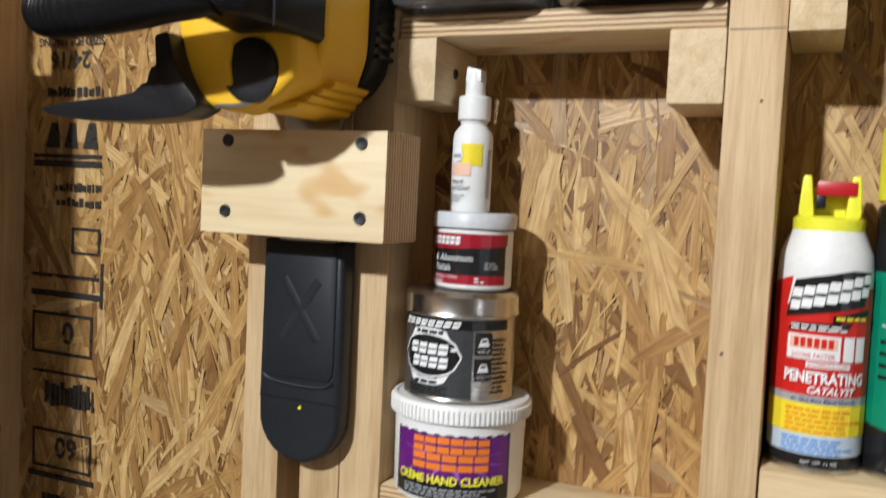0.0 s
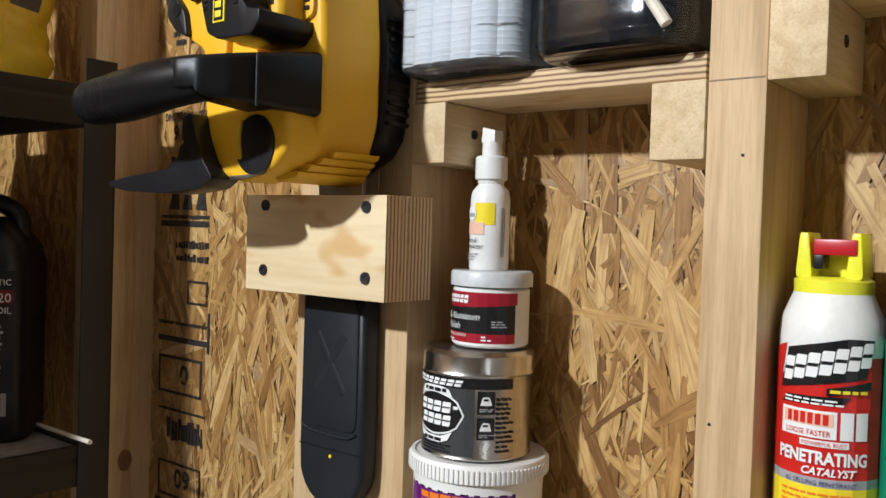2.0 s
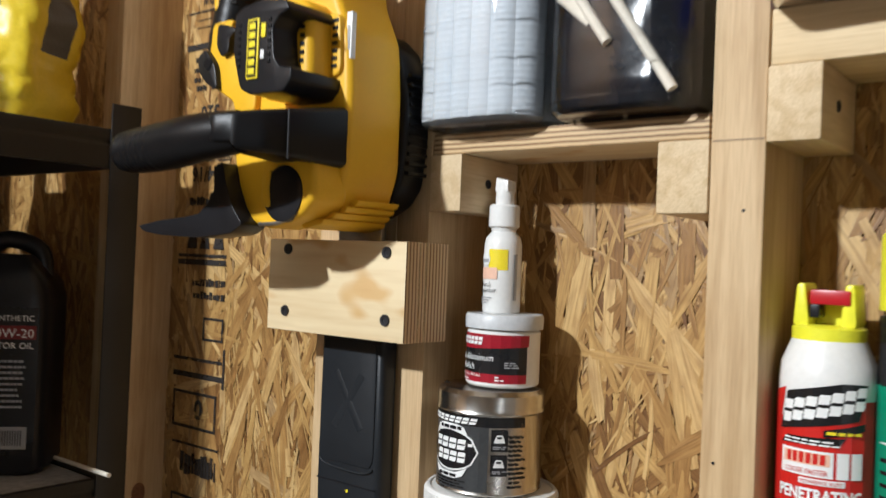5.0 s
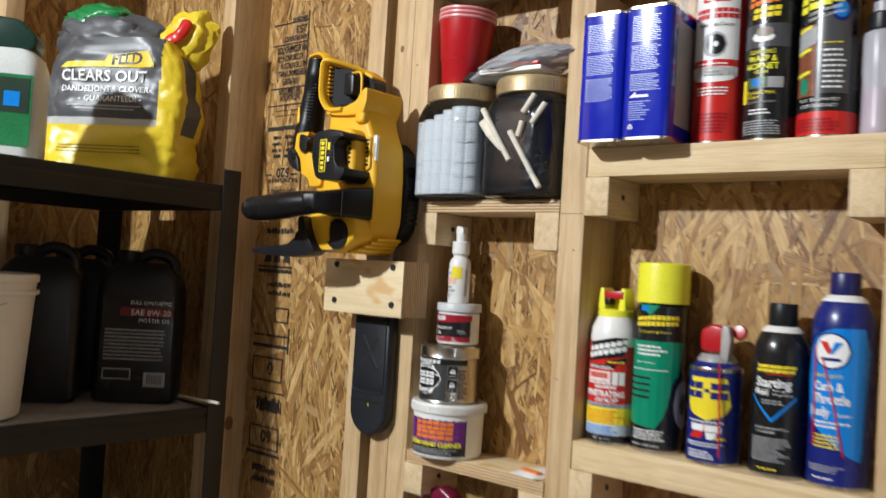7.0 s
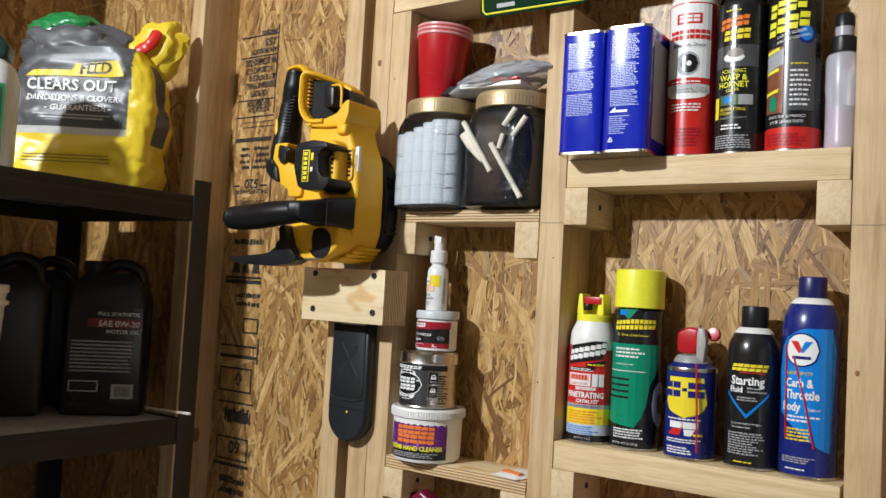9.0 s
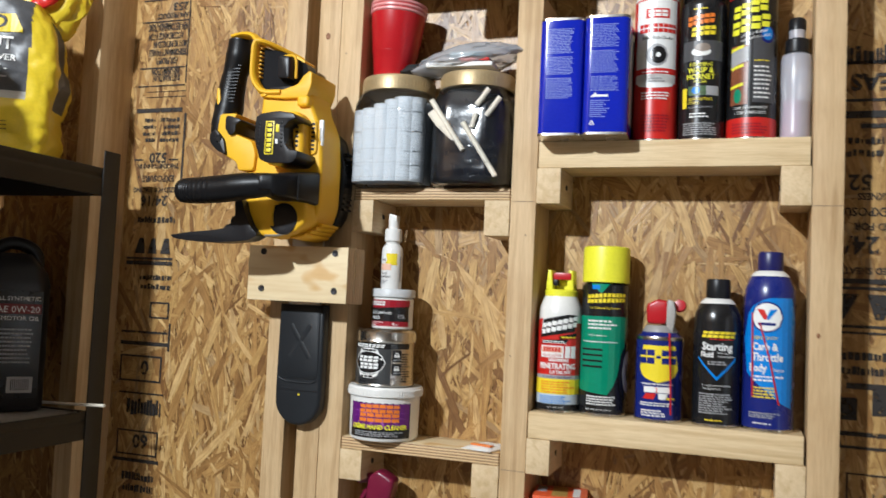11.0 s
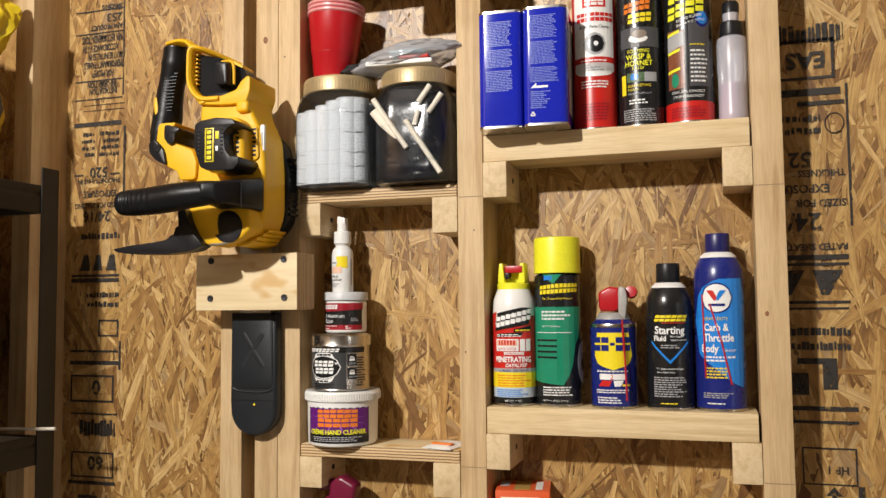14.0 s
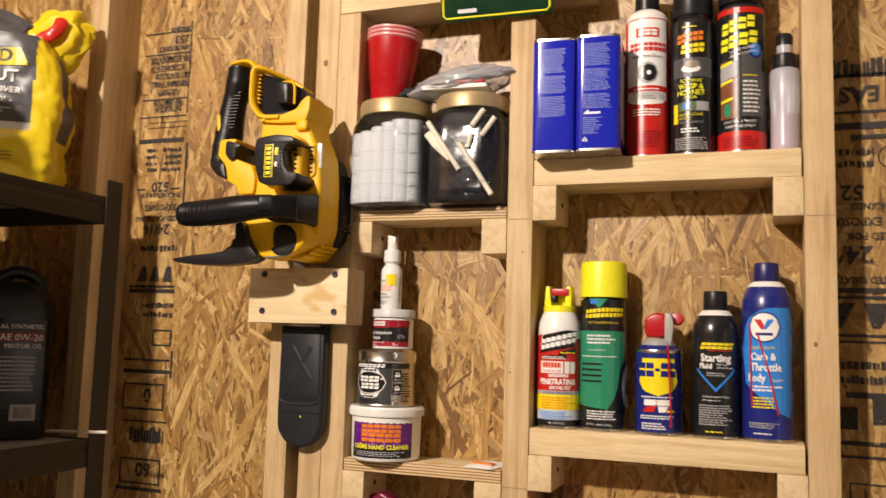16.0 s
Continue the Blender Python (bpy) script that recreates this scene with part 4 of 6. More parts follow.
def lubricant_can():
    t = thing("spray_can", "blue and yellow lubricant can with red folding straw", "spray can", (0.196, 0.038, SHELF), 0, G)
    r = 0.0318
    can_body(t, r, 0.112, 0.010, 0.024, DARK_BLUE)
    c = Can(t, r, 4)
    c.band(0.004, 0.112, DARK_BLUE)
    c.shape([(-0.027, 0.104), (-0.029, 0.072), (-0.022, 0.060), (0, 0.053), (0.022, 0.060), (0.029, 0.072), (0.027, 0.104)], YELLOW, up=1)
    c.blocks(-0.0285, -0.0045, 0.079, 0.098, 2, DARK_BLUE, 2, 0.0, 0.0, 0.10, 0, YELLOW)
    c.shape(rect(-0.0035, 0.0025, 0.0865, 0.0905), DARK_BLUE, "brand_shape", 2)
    c.blocks(0.0040, 0.0265, 0.079, 0.098, 2, DARK_BLUE, 2, 0.0, 0.0, 0.12, 0, YELLOW)
    c.bars(-0.024, 0.022, 0.0505, 0.0535, 1, WHITE_INK, 3, 0, 0.6)
    c.shape(rect(-0.020, 0.018, 0.040, 0.048), WHITE_INK, up=2)
    c.words("2", 0.0095, 0.0405, RED, -0.002)
    c.shape([(-0.022, 0.031), (-0.006, 0.031), (-0.002, 0.039), (-0.016, 0.039)], RED, up=2)
    c.shape([(0.001, 0.031), (0.010, 0.031), (0.014, 0.039), (0.0, 0.039)], WHITE_INK, up=2)
    c.shape(rect(0.012, 0.024, 0.031, 0.034), YELLOW, up=3)
    c.bars(-0.026, 0.026, 0.022, 0.028, 2, WHITE_INK)
    c.bars(-0.024, 0.012, 0.008, 0.018, 3, WHITE_INK)
    part("shoulder_ring", lathe([(0.0322, 0.111), (0.0326, 0.113), (0.0318, 0.116), (0.0245, 0.117)]), TIN, t)
    part("dome", lathe([(0.0246, 0.116), (0.0238, 0.124), (0.019, 0.131), (0, 0.132)]), plain("grey_plastic", (0.30, 0.29, 0.28), 0.4), t, "grey plastic actuator base")
    part("actuator", prism(rounded([(-0.018, 0.133), (0.008, 0.133), (0.012, 0.150), (0.010, 0.166), (-0.004, 0.168), (-0.019, 0.160)], 4, 0.25), -0.012, 0.012, 0.005, 3), RED_PLASTIC, t, "red flip-up actuator")
    part("hinge", prism(rounded([(0.009, 0.118), (0.018, 0.118), (0.022, 0.150), (0.019, 0.166), (0.009, 0.168)], 3, 0.25), -0.017, -0.004, 0.003), plain("straw_arm_grey", (0.36, 0.34, 0.32), 0.4), t, "grey straw hinge")
    part("far_knob", lathe([(0, 0.004), (0.008, 0.003), (0.009, -0.003), (0, -0.004)], 20), RED_PLASTIC, t).matrix_local = pose(0.0255, 0.0, 0.160, 80)
    part("straw", tube([(0.0155, -0.0315, 0.122), (0.0185, -0.0325, 0.060), (0.020, -0.033, 0.012)], [0.0013] * 3, 10), RED_PLASTIC, t, "thin red straw")


def starting_fluid_can():
    t = thing("spray_can", "black starting fluid can with white shoulder ring", "spray can", (0.272, 0.040, SHELF), 0, G)
    r = 0.0312
    can_body(t, r, 0.140, 0.030, 0.0175, BLACK_INK)
    c = Can(t, r, 3)
    c.band(0.004, 0.140, BLACK_INK)
    part("white_ring", lathe([(0.0236, 0.1648), (0.0222, 0.1672), (0.0176, 0.1718), (0.0165, 0.172)]), WHITE, t)
    c.blocks(-0.022, 0.024, 0.1190, 0.1275, 6, YELLOW, 1, 0.003, 0.0, 0.12, 0, BLACK_INK)
    c.shape(rect(-0.010, 0.022, 0.1165, 0.1175), RED, up=1)
    c.words("Starting", 0.0145, 0.1025, WHITE_INK, 0.0, wide=0.92, bold=0.0004)
    c.words("Fluid", 0.0098, 0.0930, WHITE_INK, -0.0135, wide=0.95, bold=0.0003)
    c.words("With Upper", 0.0036, 0.0975, WHITE_INK, 0.009)
    c.words("Cylinder Lubricant", 0.0036, 0.0932, WHITE_INK, 0.0125, wide=0.85)
    c.bars(-0.012, 0.016, 0.083, 0.089, 2, GREY_INK)
    for s in (-1, 1):
        c.shape([(0, 0.062), (s * 0.027, 0.090), (s * 0.027, 0.0935), (0, 0.0665)], SKY_BLUE, up=1)
    c.words("For Gasoline And Diesel Engines", 0.0032, 0.0545, WHITE_INK, 0.0, wide=0.9)
    c.words("Starts Engines Faster", 0.0032, 0.0500, WHITE_INK, -0.006, wide=0.9)
    c.bars(-0.024, 0.024, 0.018, 0.046, 9, GREY_INK)
    c.bars(-0.014, 0.014, 0.0085, 0.0115, 1, YELLOW)
    part("cap", lathe([(0.0158, 0.171), (0.0162, 0.172), (0.0160, 0.196), (0.0150, 0.1985), (0, 0.199)]), BLACK, t, "black plastic cap")


def carb_cleaner_can():
    t = thing("spray_can", "blue carburettor cleaner can with taped red straw", "spray can", (0.3385, 0.041, SHELF), 0, G)
    r = 0.0325
    can_body(t, r, 0.175, 0.036, 0.0175, DARK_BLUE)
    c = Can(t, r, -6)
    c.band(0.004, 0.175, DARK_BLUE)
    part("white_ring", lathe([(0.0246, 0.2044), (0.0228, 0.2074), (0.0180, 0.2118), (0.0165, 0.212)]), WHITE, t)
    c.shape([(-0.034, 0.080), (0.022, 0.036), (0.040, 0.030), (0.043, 0.075), (0.044, 0.150), (0.036, 0.176), (0.0, 0.175), (-0.026, 0.160), (-0.036, 0.120)], SKY_BLUE, up=1)
    c.shape(oval(0.0, 0.150, 0.0215, 0.0205), DARK_BLUE, "brand_shape", 2)
    c.shape(oval(0.0, 0.150, 0.0195, 0.0185), WHITE_INK, "brand_shape", 3)
    c.shape([(-0.013, 0.160), (-0.004, 0.160), (0.002, 0.148), (-0.003, 0.146)], RED, "brand_shape", 4)
    c.shape([(0.004, 0.160), (0.013, 0.160), (0.002, 0.146), (-0.001, 0.148)], SKY_BLUE, "brand_shape", 4)
    c.shape(rect(-0.011, 0.011, 0.139, 0.1425), DARK_BLUE, "brand_shape", 4)
    c.words("HEAVY-DUTY", 0.0058, 0.1205, YELLOW, -0.002, wide=0.9)
    c.words("Carb &", 0.0135, 0.1065, WHITE_INK, -0.002, wide=0.82, bold=0.0004)
    c.words("Throttle", 0.0145, 0.0925, WHITE_INK, 0.0015, wide=0.82, bold=0.0004)
    c.words("Body", 0.0140, 0.0785, WHITE_INK, -0.011, wide=0.82, bold=0.0004)
    c.words("Cleaner", 0.0062, 0.0790, WHITE_INK, 0.0145, lean=0.2, wide=0.9)
    c.bars(-0.018, 0.022, 0.066, 0.075, 2, WHITE_INK)
    c.bars(-0.018, 0.018, 0.044, 0.060, 4, YELLOW)
    c.bars(-0.022, 0.022, 0.018, 0.026, 3, GREY_INK)
    c.bars(-0.016, 0.012, 0.010, 0.013, 1, WHITE_INK)
    part("side_lettering", wrap(letters("CARB & THROTTLE BODY", 0.0085, "LEFT", 0.9), r + 0.0012, 62, 0, 0.035, 90), SKY_BLUE, t, smooth=0)
    part("straw", tube([(-0.0215, -0.0262, 0.155), (-0.0195, -0.0285, 0.045)], [0.0012] * 2, 8), RED_PLASTIC, t, "thin red straw")
    part("straw", tube([(-0.012, -0.0318, 0.142), (0.002, -0.0338, 0.09), (0.013, -0.0315, 0.036)], [0.0012] * 3, 8), RED_PLASTIC, t, "thin red straw")
    part("cap", lathe([(0.0160, 0.2105), (0.0164, 0.2115), (0.0162, 0.235), (0.0150, 0.2375), (0, 0.238)]), plain("navy_cap", (0.012, 0.012, 0.10), 0.35), t, "dark blue plastic cap")


penetrant_can(), tar_remover_can(), lubricant_can(), starting_fluid_can(), carb_cleaner_can()


# ---- tins and cans of the upper wide shelf ----
TOP = 1.8412


def rounded_square(w, d, r, n=5):
    out = []
    for cx, cy, a0 in ((w / 2 - r, -d / 2 + r, -90), (w / 2 - r, d / 2 - r, 0), (-w / 2 + r, d / 2 - r, 90), (-w / 2 + r, -d / 2 + r, 180)):
        for k in range(n + 1):
            a = radians(a0 + 90 * k / n)
            out.append((cx + r * math.cos(a), cy + r * math.sin(a)))
    return out


def upright(outline, levels):
    """A column with the given plan; levels: (height, inset)."""
    bm = bmesh.new()
    rings = []
    for z, s in levels:
        rings.append([bm.verts.new((x * (1 - s), y * (1 - s), z)) for x, y in outline])
    n = len(outline)
    for a, b in zip(rings, rings[1:]):
        for k in range(n):
            bm.faces.new((a[k], a[(k + 1) % n], b[(k + 1) % n], b[k]))
    bm.faces.new(rings[0][::-1])
    bm.faces.new(rings[-1])
    return bm


def flat_bars(x0, x1, z0, z1, rows, y, ragged=0.2):
    bm = bmesh.new()
    step = (z1 - z0) / rows
    for i in range(rows):
        x, end = x0, x1 - (x1 - x0) * ragged * random.random()
        while x < end:
            w = random.uniform(0.002, 0.006)
            bm = box(x, min(x + w, x1), y - 0.0003, y, z0 + step * i, z0 + step * (i + 0.42), 0, bm)
            x += w + 0.0010
    return bm


def solvent_tin(x, extra, turn):
    t = thing("solvent_tin", "glossy blue rectangular solvent tin with fine white print" if not extra else "glossy blue rectangular tin with a recycling mark", "tin", (x, 0.010, TOP), turn, G)
    w, d, h = 0.0615, 0.108, 0.166
    plan = rounded_square(w, d, 0.010)
    part("body", upright(plan, [(0.003, 0.0), (h - 0.003, 0.0)]), BLUE, t)
    part("bottom_seam", upright(plan, [(0.0, -0.012), (0.0032, -0.012), (0.0036, 0.0)]), TIN, t)
    part("top_seam", upright(plan, [(h - 0.0036, 0.0), (h - 0.0032, -0.012), (h, -0.012), (h, 0.01), (h - 0.002, 0.04)]), TIN, t)
    part("screw_cap", lathe([(0.0145, h - 0.002), (0.015, h + 0.011), (0.0135, h + 0.013), (0, h + 0.013)], 28), BLACK, t)
    f = -d / 2
    rows = ((0.122, 0.155, 15), (0.086, 0.118, 15), (0.062, 0.082, 9)) if extra else ((0.116, 0.152, 16), (0.086, 0.112, 12), (0.052, 0.082, 13))
    for z0, z1, n in rows:
        part("small_print", flat_bars(-0.020, 0.017, z0, z1, n, f), TIN_PRINT, t, smooth=0)
    if extra:
        part("brand_shape", prism([(-0.020, 0.052), (-0.012, 0.059), (-0.012, 0.055), (0.004, 0.055), (0.004, 0.052)], f - 0.0004, f), WHITE_INK, t, smooth=0)
        part("rule_line", box(-0.020, 0.019, f - 0.0003, f, 0.0605, 0.0612), TIN_PRINT, t, smooth=0)
        part("small_print", flat_bars(-0.020, 0.010, 0.024, 0.049, 9, f, 0.5), TIN_PRINT, t, smooth=0)
        for i in range(3):
            a = radians(120 * i + 90)
            part("recycling_mark", tube([(-0.017 + 0.0035 * math.cos(a), f - 0.0003, 0.0155 + 0.0035 * math.sin(a)), (-0.017 + 0.0035 * math.cos(a + 2.09), f - 0.0003, 0.0155 + 0.0035 * math.sin(a + 2.09))], [0.0009] * 2, 6), WHITE_INK, t)
        part("side_label", box(w / 2, w / 2 + 0.0004, -0.035, 0.04, 0.02, 0.15), GREY_INK, t, "pale printed side panel", 0)


solvent_tin(0.0540, False, 4)
solvent_tin(0.1170, True, 4)


def brake_cleaner_can():
    t = thing("spray_can", "red and white brake cleaner can with black cap", "spray can", (0.1775, 0.043, TOP), 0, G)
    r = 0.0312
    can_body(t, r, 0.205, 0.018, 0.018, WHITE)
    c = Can(t, r, 10)
    c.band(0.004, 0.205, RED)
    c.shape(rect(-0.034, 0.030, 0.084, 0.203), WHITE_INK, up=1)
    c.shape(oval(-0.002, 0.086, 0.032, 0.010), WHITE_INK, up=1)
    c.shape(rect(-0.018, 0.016, 0.176, 0.190), RED, "brand_shape", 2)
    c.blocks(-0.0145, 0.0140, 0.1785, 0.1875, 3, WHITE_INK, 3, 0.0, 0.0, 0.14, 0, RED)
    c.blocks(-0.028, 0.029, 0.1555, 0.1680, 8, RED, 2, 0.0, 0.0, 0.14, 0, WHITE_INK)
    c.words("Brake Parts Cleaner", 0.0066, 0.1455, BLACK_INK, 0.0, wide=0.86)
    c.shape(oval(-0.001, 0.123, 0.016, 0.016), GREY_INK, up=2)
    c.shape(oval(0.001, 0.123, 0.0115, 0.0125), BLACK_INK, up=3)
    c.shape(oval(0.001, 0.123, 0.0035, 0.0035), WHITE_INK, up=4)
    c.shape(rect(-0.034, 0.030, 0.096, 0.104), RED, up=3)
    c.bars(-0.022, 0.020, 0.098, 0.1015, 1, WHITE_INK, 4)
    c.bars(-0.012, 0.012, 0.084, 0.092, 2, GREY_INK, 4)
    c.bars(-0.022, 0.022, 0.060, 0.072, 3, WHITE_INK)
    c.bars(-0.022, 0.022, 0.014, 0.040, 6, DEEP_RED)
    part("cap", lathe([(0.0175, 0.222), (0.0178, 0.224), (0.0172, 0.262), (0, 0.264)]), BLACK, t, "black plastic cap")


def wasp_can():
    t = thing("spray_can", "black wasp killer can with yellow lettering", "spray can", (0.2425, 0.043, TOP), 0, G)
    r = 0.0312
    can_body(t, r, 0.192, 0.014, 0.026, BLACK_INK)
    c = Can(t, r, 2)
    c.band(0.004, 0.192, BLACK_INK)
    c.shape([(-0.024, 0.148), (0.014, 0.142), (0.024, 0.180), (-0.020, 0.178)], BLACK_INK, "brand_shape", 1)
    c.blocks(-0.022, 0.016, 0.1610, 0.1745, 5, ORANGE, 2, 0.001, 0.004, 0.12, 0, BLACK_INK)
    c.blocks(-0.016, 0.018, 0.1460, 0.1590, 4, YELLOW, 2, 0.001, 0.002, 0.12, 0, BLACK_INK)
    c.bars(-0.014, 0.014, 0.184, 0.188, 1, YELLOW)
    c.shape(rect(-0.030, 0.030, 0.112, 0.140), plain("smoke_print", (0.07, 0.07, 0.075), 0.3, bump=0), up=0)
    c.shape(oval(-0.002, 0.124, 0.014, 0.006), WHITE_INK, up=2)
    c.shape(oval(0.0, 0.130, 0.011, 0.006), plain("nest_print", (0.25, 0.2, 0.16), 0.4), up=3)
    c.words("FOAMING", 0.0078, 0.1035, CAP_YELLOW, -0.002, lean=0.15, wide=0.9)
    c.words("WASP &", 0.0104, 0.0945, CAP_YELLOW, -0.002, bold=0.0002, wide=0.95)
    c.words("HORNET", 0.0104, 0.0855, CAP_YELLOW, -0.002, bold=0.0002, wide=0.95)
    c.words("KILLER", 0.0058, 0.0800, CAP_YELLOW, -0.002)
    c.shape(rect(-0.019, 0.024, 0.063, 0.076), plain("leaf_print", (0.10, 0.17, 0.08), 0.35, vary=0.5, bump=0), up=1)
    c.shape(oval(-0.008, 0.070, 0.006, 0.005), SKY_BLUE, up=2)
    c.shape(rect(0.006, 0.024, 0.063, 0.076), GREY_INK, up=2)
    c.shape(rect(-0.029, -0.021, 0.046, 0.074), YELLOW, up=2)
    c.words("BLANKETING", 0.0058, 0.0555, YELLOW, -0.018, wide=0.95, align="LEFT")
    c.words("FOAM", 0.0058, 0.0500, YELLOW, -0.018, wide=0.95, align="LEFT")
    c.words("KILLS BY CONTACT", 0.0038, 0.0450, GREY_INK, -0.018, align="LEFT")
    c.bars(-0.016, 0.010, 0.032, 0.040, 2, WHITE_INK)
    c.bars(-0.026, 0.024, 0.008, 0.026, 6, GREY_INK)
    part("cap", lathe([(0.0282, 0.2055), (0.0288, 0.207), (0.0282, 0.256), (0.026, 0.259), (0, 0.2595)]), BLACK, t, "black plastic cap")


def sealant_can():
    t = thing("spray_can", "black and grey rubber sealant can with red base band", "spray can", (0.3085, 0.043, TOP), 0, G)
    r = 0.0325
    can_body(t, r, 0.206, 0.012, 0.029, BLACK_INK)
    c = Can(t, r, -2)
    c.band(0.004, 0.030, RED)
    c.band(0.030, 0.206, BLACK_INK)
    c.shape(rect(-0.040, 0.040, 0.198, 0.206), RED, up=1)
    c.shape(rect(0.002, 0.034, 0.050, 0.140), plain("charcoal_print", (0.07, 0.07, 0.075), 0.3, bump=0), up=1)
    c.blocks(-0.027, 0.022, 0.1680, 0.1850, 4, CAP_YELLOW, 2, 0.001, 0.009, 0.12, 0, BLACK_INK)
    c.blocks(-0.029, 0.026, 0.1450, 0.1630, 4, CAP_YELLOW, 2, 0.001, 0.009, 0.12, 0, BLACK_INK)
    c.words("LIQUID RUBBER", 0.0052, 0.144, WHITE_INK, 0.004, lean=0.2, tilt=12)
    c.words("SEALANT COATING", 0.0046, 0.138, WHITE_INK, 0.006, lean=0.2, tilt=12)
    c.shape(oval(0.022, 0.144, 0.011, 0.012), DARK_BLUE, up=2)
    c.shape(oval(0.022, 0.145, 0.008, 0.009), SKY_BLUE, up=3)
    brown = plain("brown_print", (0.22, 0.07, 0.03), 0.35, bump=0, vary=0.4)
    c.shape(rect(-0.030, -0.004, 0.048, 0.130), brown, up=2)
    c.shape([(-0.030, 0.100), (-0.004, 0.108), (-0.004, 0.128), (-0.030, 0.122)], GREY_INK, up=3)
    c.shape(oval(-0.018, 0.060, 0.006, 0.010), GREEN, up=3)
    for v in (0.122, 0.096, 0.070):
        c.shape([(-0.030, v), (-0.010, v + 0.004), (-0.010, v + 0.008), (-0.030, v + 0.004)], CAP_YELLOW, up=4)
    c.bars(0.004, 0.026, 0.107, 0.110, 1, YELLOW, ragged=0)
    c.bars(0.004, 0.031, 0.056, 0.104, 8, WHITE_INK, fill=0.4)
    c.words("COAT, SEAL & PROTECT", 0.0048, 0.0415, WHITE_INK, 0.0, wide=0.9)
    c.words("STOP LEAKS FAST!", 0.0054, 0.0345, WHITE_INK, 0.0, wide=0.95)
    c.bars(-0.026, 0.026, 0.008, 0.024, 4, DEEP_RED)
    part("cap", lathe([(0.0300, 0.217), (0.0308, 0.219), (0.0300, 0.262), (0.028, 0.265), (0, 0.2655)]), BLACK, t, "black plastic cap")


def squeeze_bottle():
    t = thing("squeeze_bottle", "cloudy clear bottle part full of pink liquid", "bottle", (0.3655, 0.040, TOP), 0, G)
    part("bottle", lathe([(0, 0.001), (0.0185, 0.001), (0.0200, 0.004), (0.0194, 0.012), (0.0192, 0.064), (0.0200, 0.074), (0.0201, 0.112), (0.0186, 0.118), (0.0135, 0.121), (0.013, 0.124)]), BOTTLE, t)
    part("liquid", lathe([(0, 0.002), (0.0178, 0.002), (0.0188, 0.006), (0.0184, 0.012), (0.0182, 0.054), (0, 0.0545)]), LIQUID, t, "pink liquid")
    part("collar", lathe([(0.0152, 0.121), (0.0156, 0.123), (0.0150, 0.139), (0.013, 0.141), (0, 0.141)]), BLACK, t)
    part("clear_collar", lathe([(0.0105, 0.141), (0.0108, 0.153), (0, 0.154)]), BOTTLE, t)
    part("tip", lathe([(0.0112, 0.153), (0.0115, 0.166), (0.009, 0.170), (0, 0.171)]), BLACK, t)


brake_cleaner_can(), wasp_can(), sealant_can(), squeeze_bottle()


# ---- narrow bay: the stack of tubs ----
BASE = 1.3905
S = "stack of tubs in the narrow bay"


def hand_cleaner_tub():
    t = thing("hand_cleaner_tub", "white plastic tub of hand cleaner with purple label", "tub", (-0.2135, 0.0260, BASE), 0, S)
    r = 0.0536
    part("tub", lathe([(0, 0.001), (r - 0.003, 0.001), (r - 0.001, 0.004), (r, 0.066), (0, 0.066)], 56), WHITE, t)
    c = Can(t, r - 0.0004, 14)
    c.shape(rect(-0.052, 0.052, 0.006, 0.058), BLACK_INK, up=0)
    c.shape(rect(-0.050, 0.050, 0.020, 0.057), PURPLE, up=1)
    for i in range(12):
        a = 2 * math.pi * i / 12 + 0.2
        c.shape([(0.018 * math.cos(a) - 0.003, 0.040 + 0.006 * math.sin(a)), (0.018 * math.cos(a) + 0.003, 0.041 + 0.006 * math.sin(a)), (0.050 * math.cos(a), min(0.056, max(0.021, 0.040 + 0.020 * math.sin(a))))], plain("lilac_print", (0.34, 0.10, 0.45), 0.3, bump=0), up=2)
    c.blocks(-0.031, 0.033, 0.0435, 0.0550, 6, ORANGE, 3, 0.0, 0.0, 0.10, 0.002, PURPLE)
    c.blocks(-0.031, 0.033, 0.0300, 0.0425, 5, ORANGE, 3, 0.0, 0.0, 0.10, 0, PURPLE)
    c.words("CRÈME HAND CLEANER", 0.0092, 0.0195, CAP_YELLOW, 0.0, bold=0.0003, wide=0.92, up=5)
    c.bars(-0.040, 0.044, 0.009, 0.017, 3, GREY_INK)
    part("lid", lathe([(0.0546, 0.0655), (0.0568, 0.0665), (0.0568, 0.0785), (0.0556, 0.0805), (0.0531, 0.0808), (0.0521, 0.0795), (0, 0.0795)], 72), WHITE, t, "white ribbed screw lid")
    lid = bmesh.new()
    for i in range(90):
        a = 2 * math.pi * i / 90
        b = box(-0.0008, 0.0008, -0.0010, 0.0010, 0.0675, 0.0775)
        bmesh.ops.transform(b, matrix=Matrix.Rotation(a, 4, "Z") @ Matrix.Translation((0, -0.0569, 0)), verts=b.verts)
        lid = join(lid, b)
    part("lid_ribs", lid, WHITE, t, smooth=0)


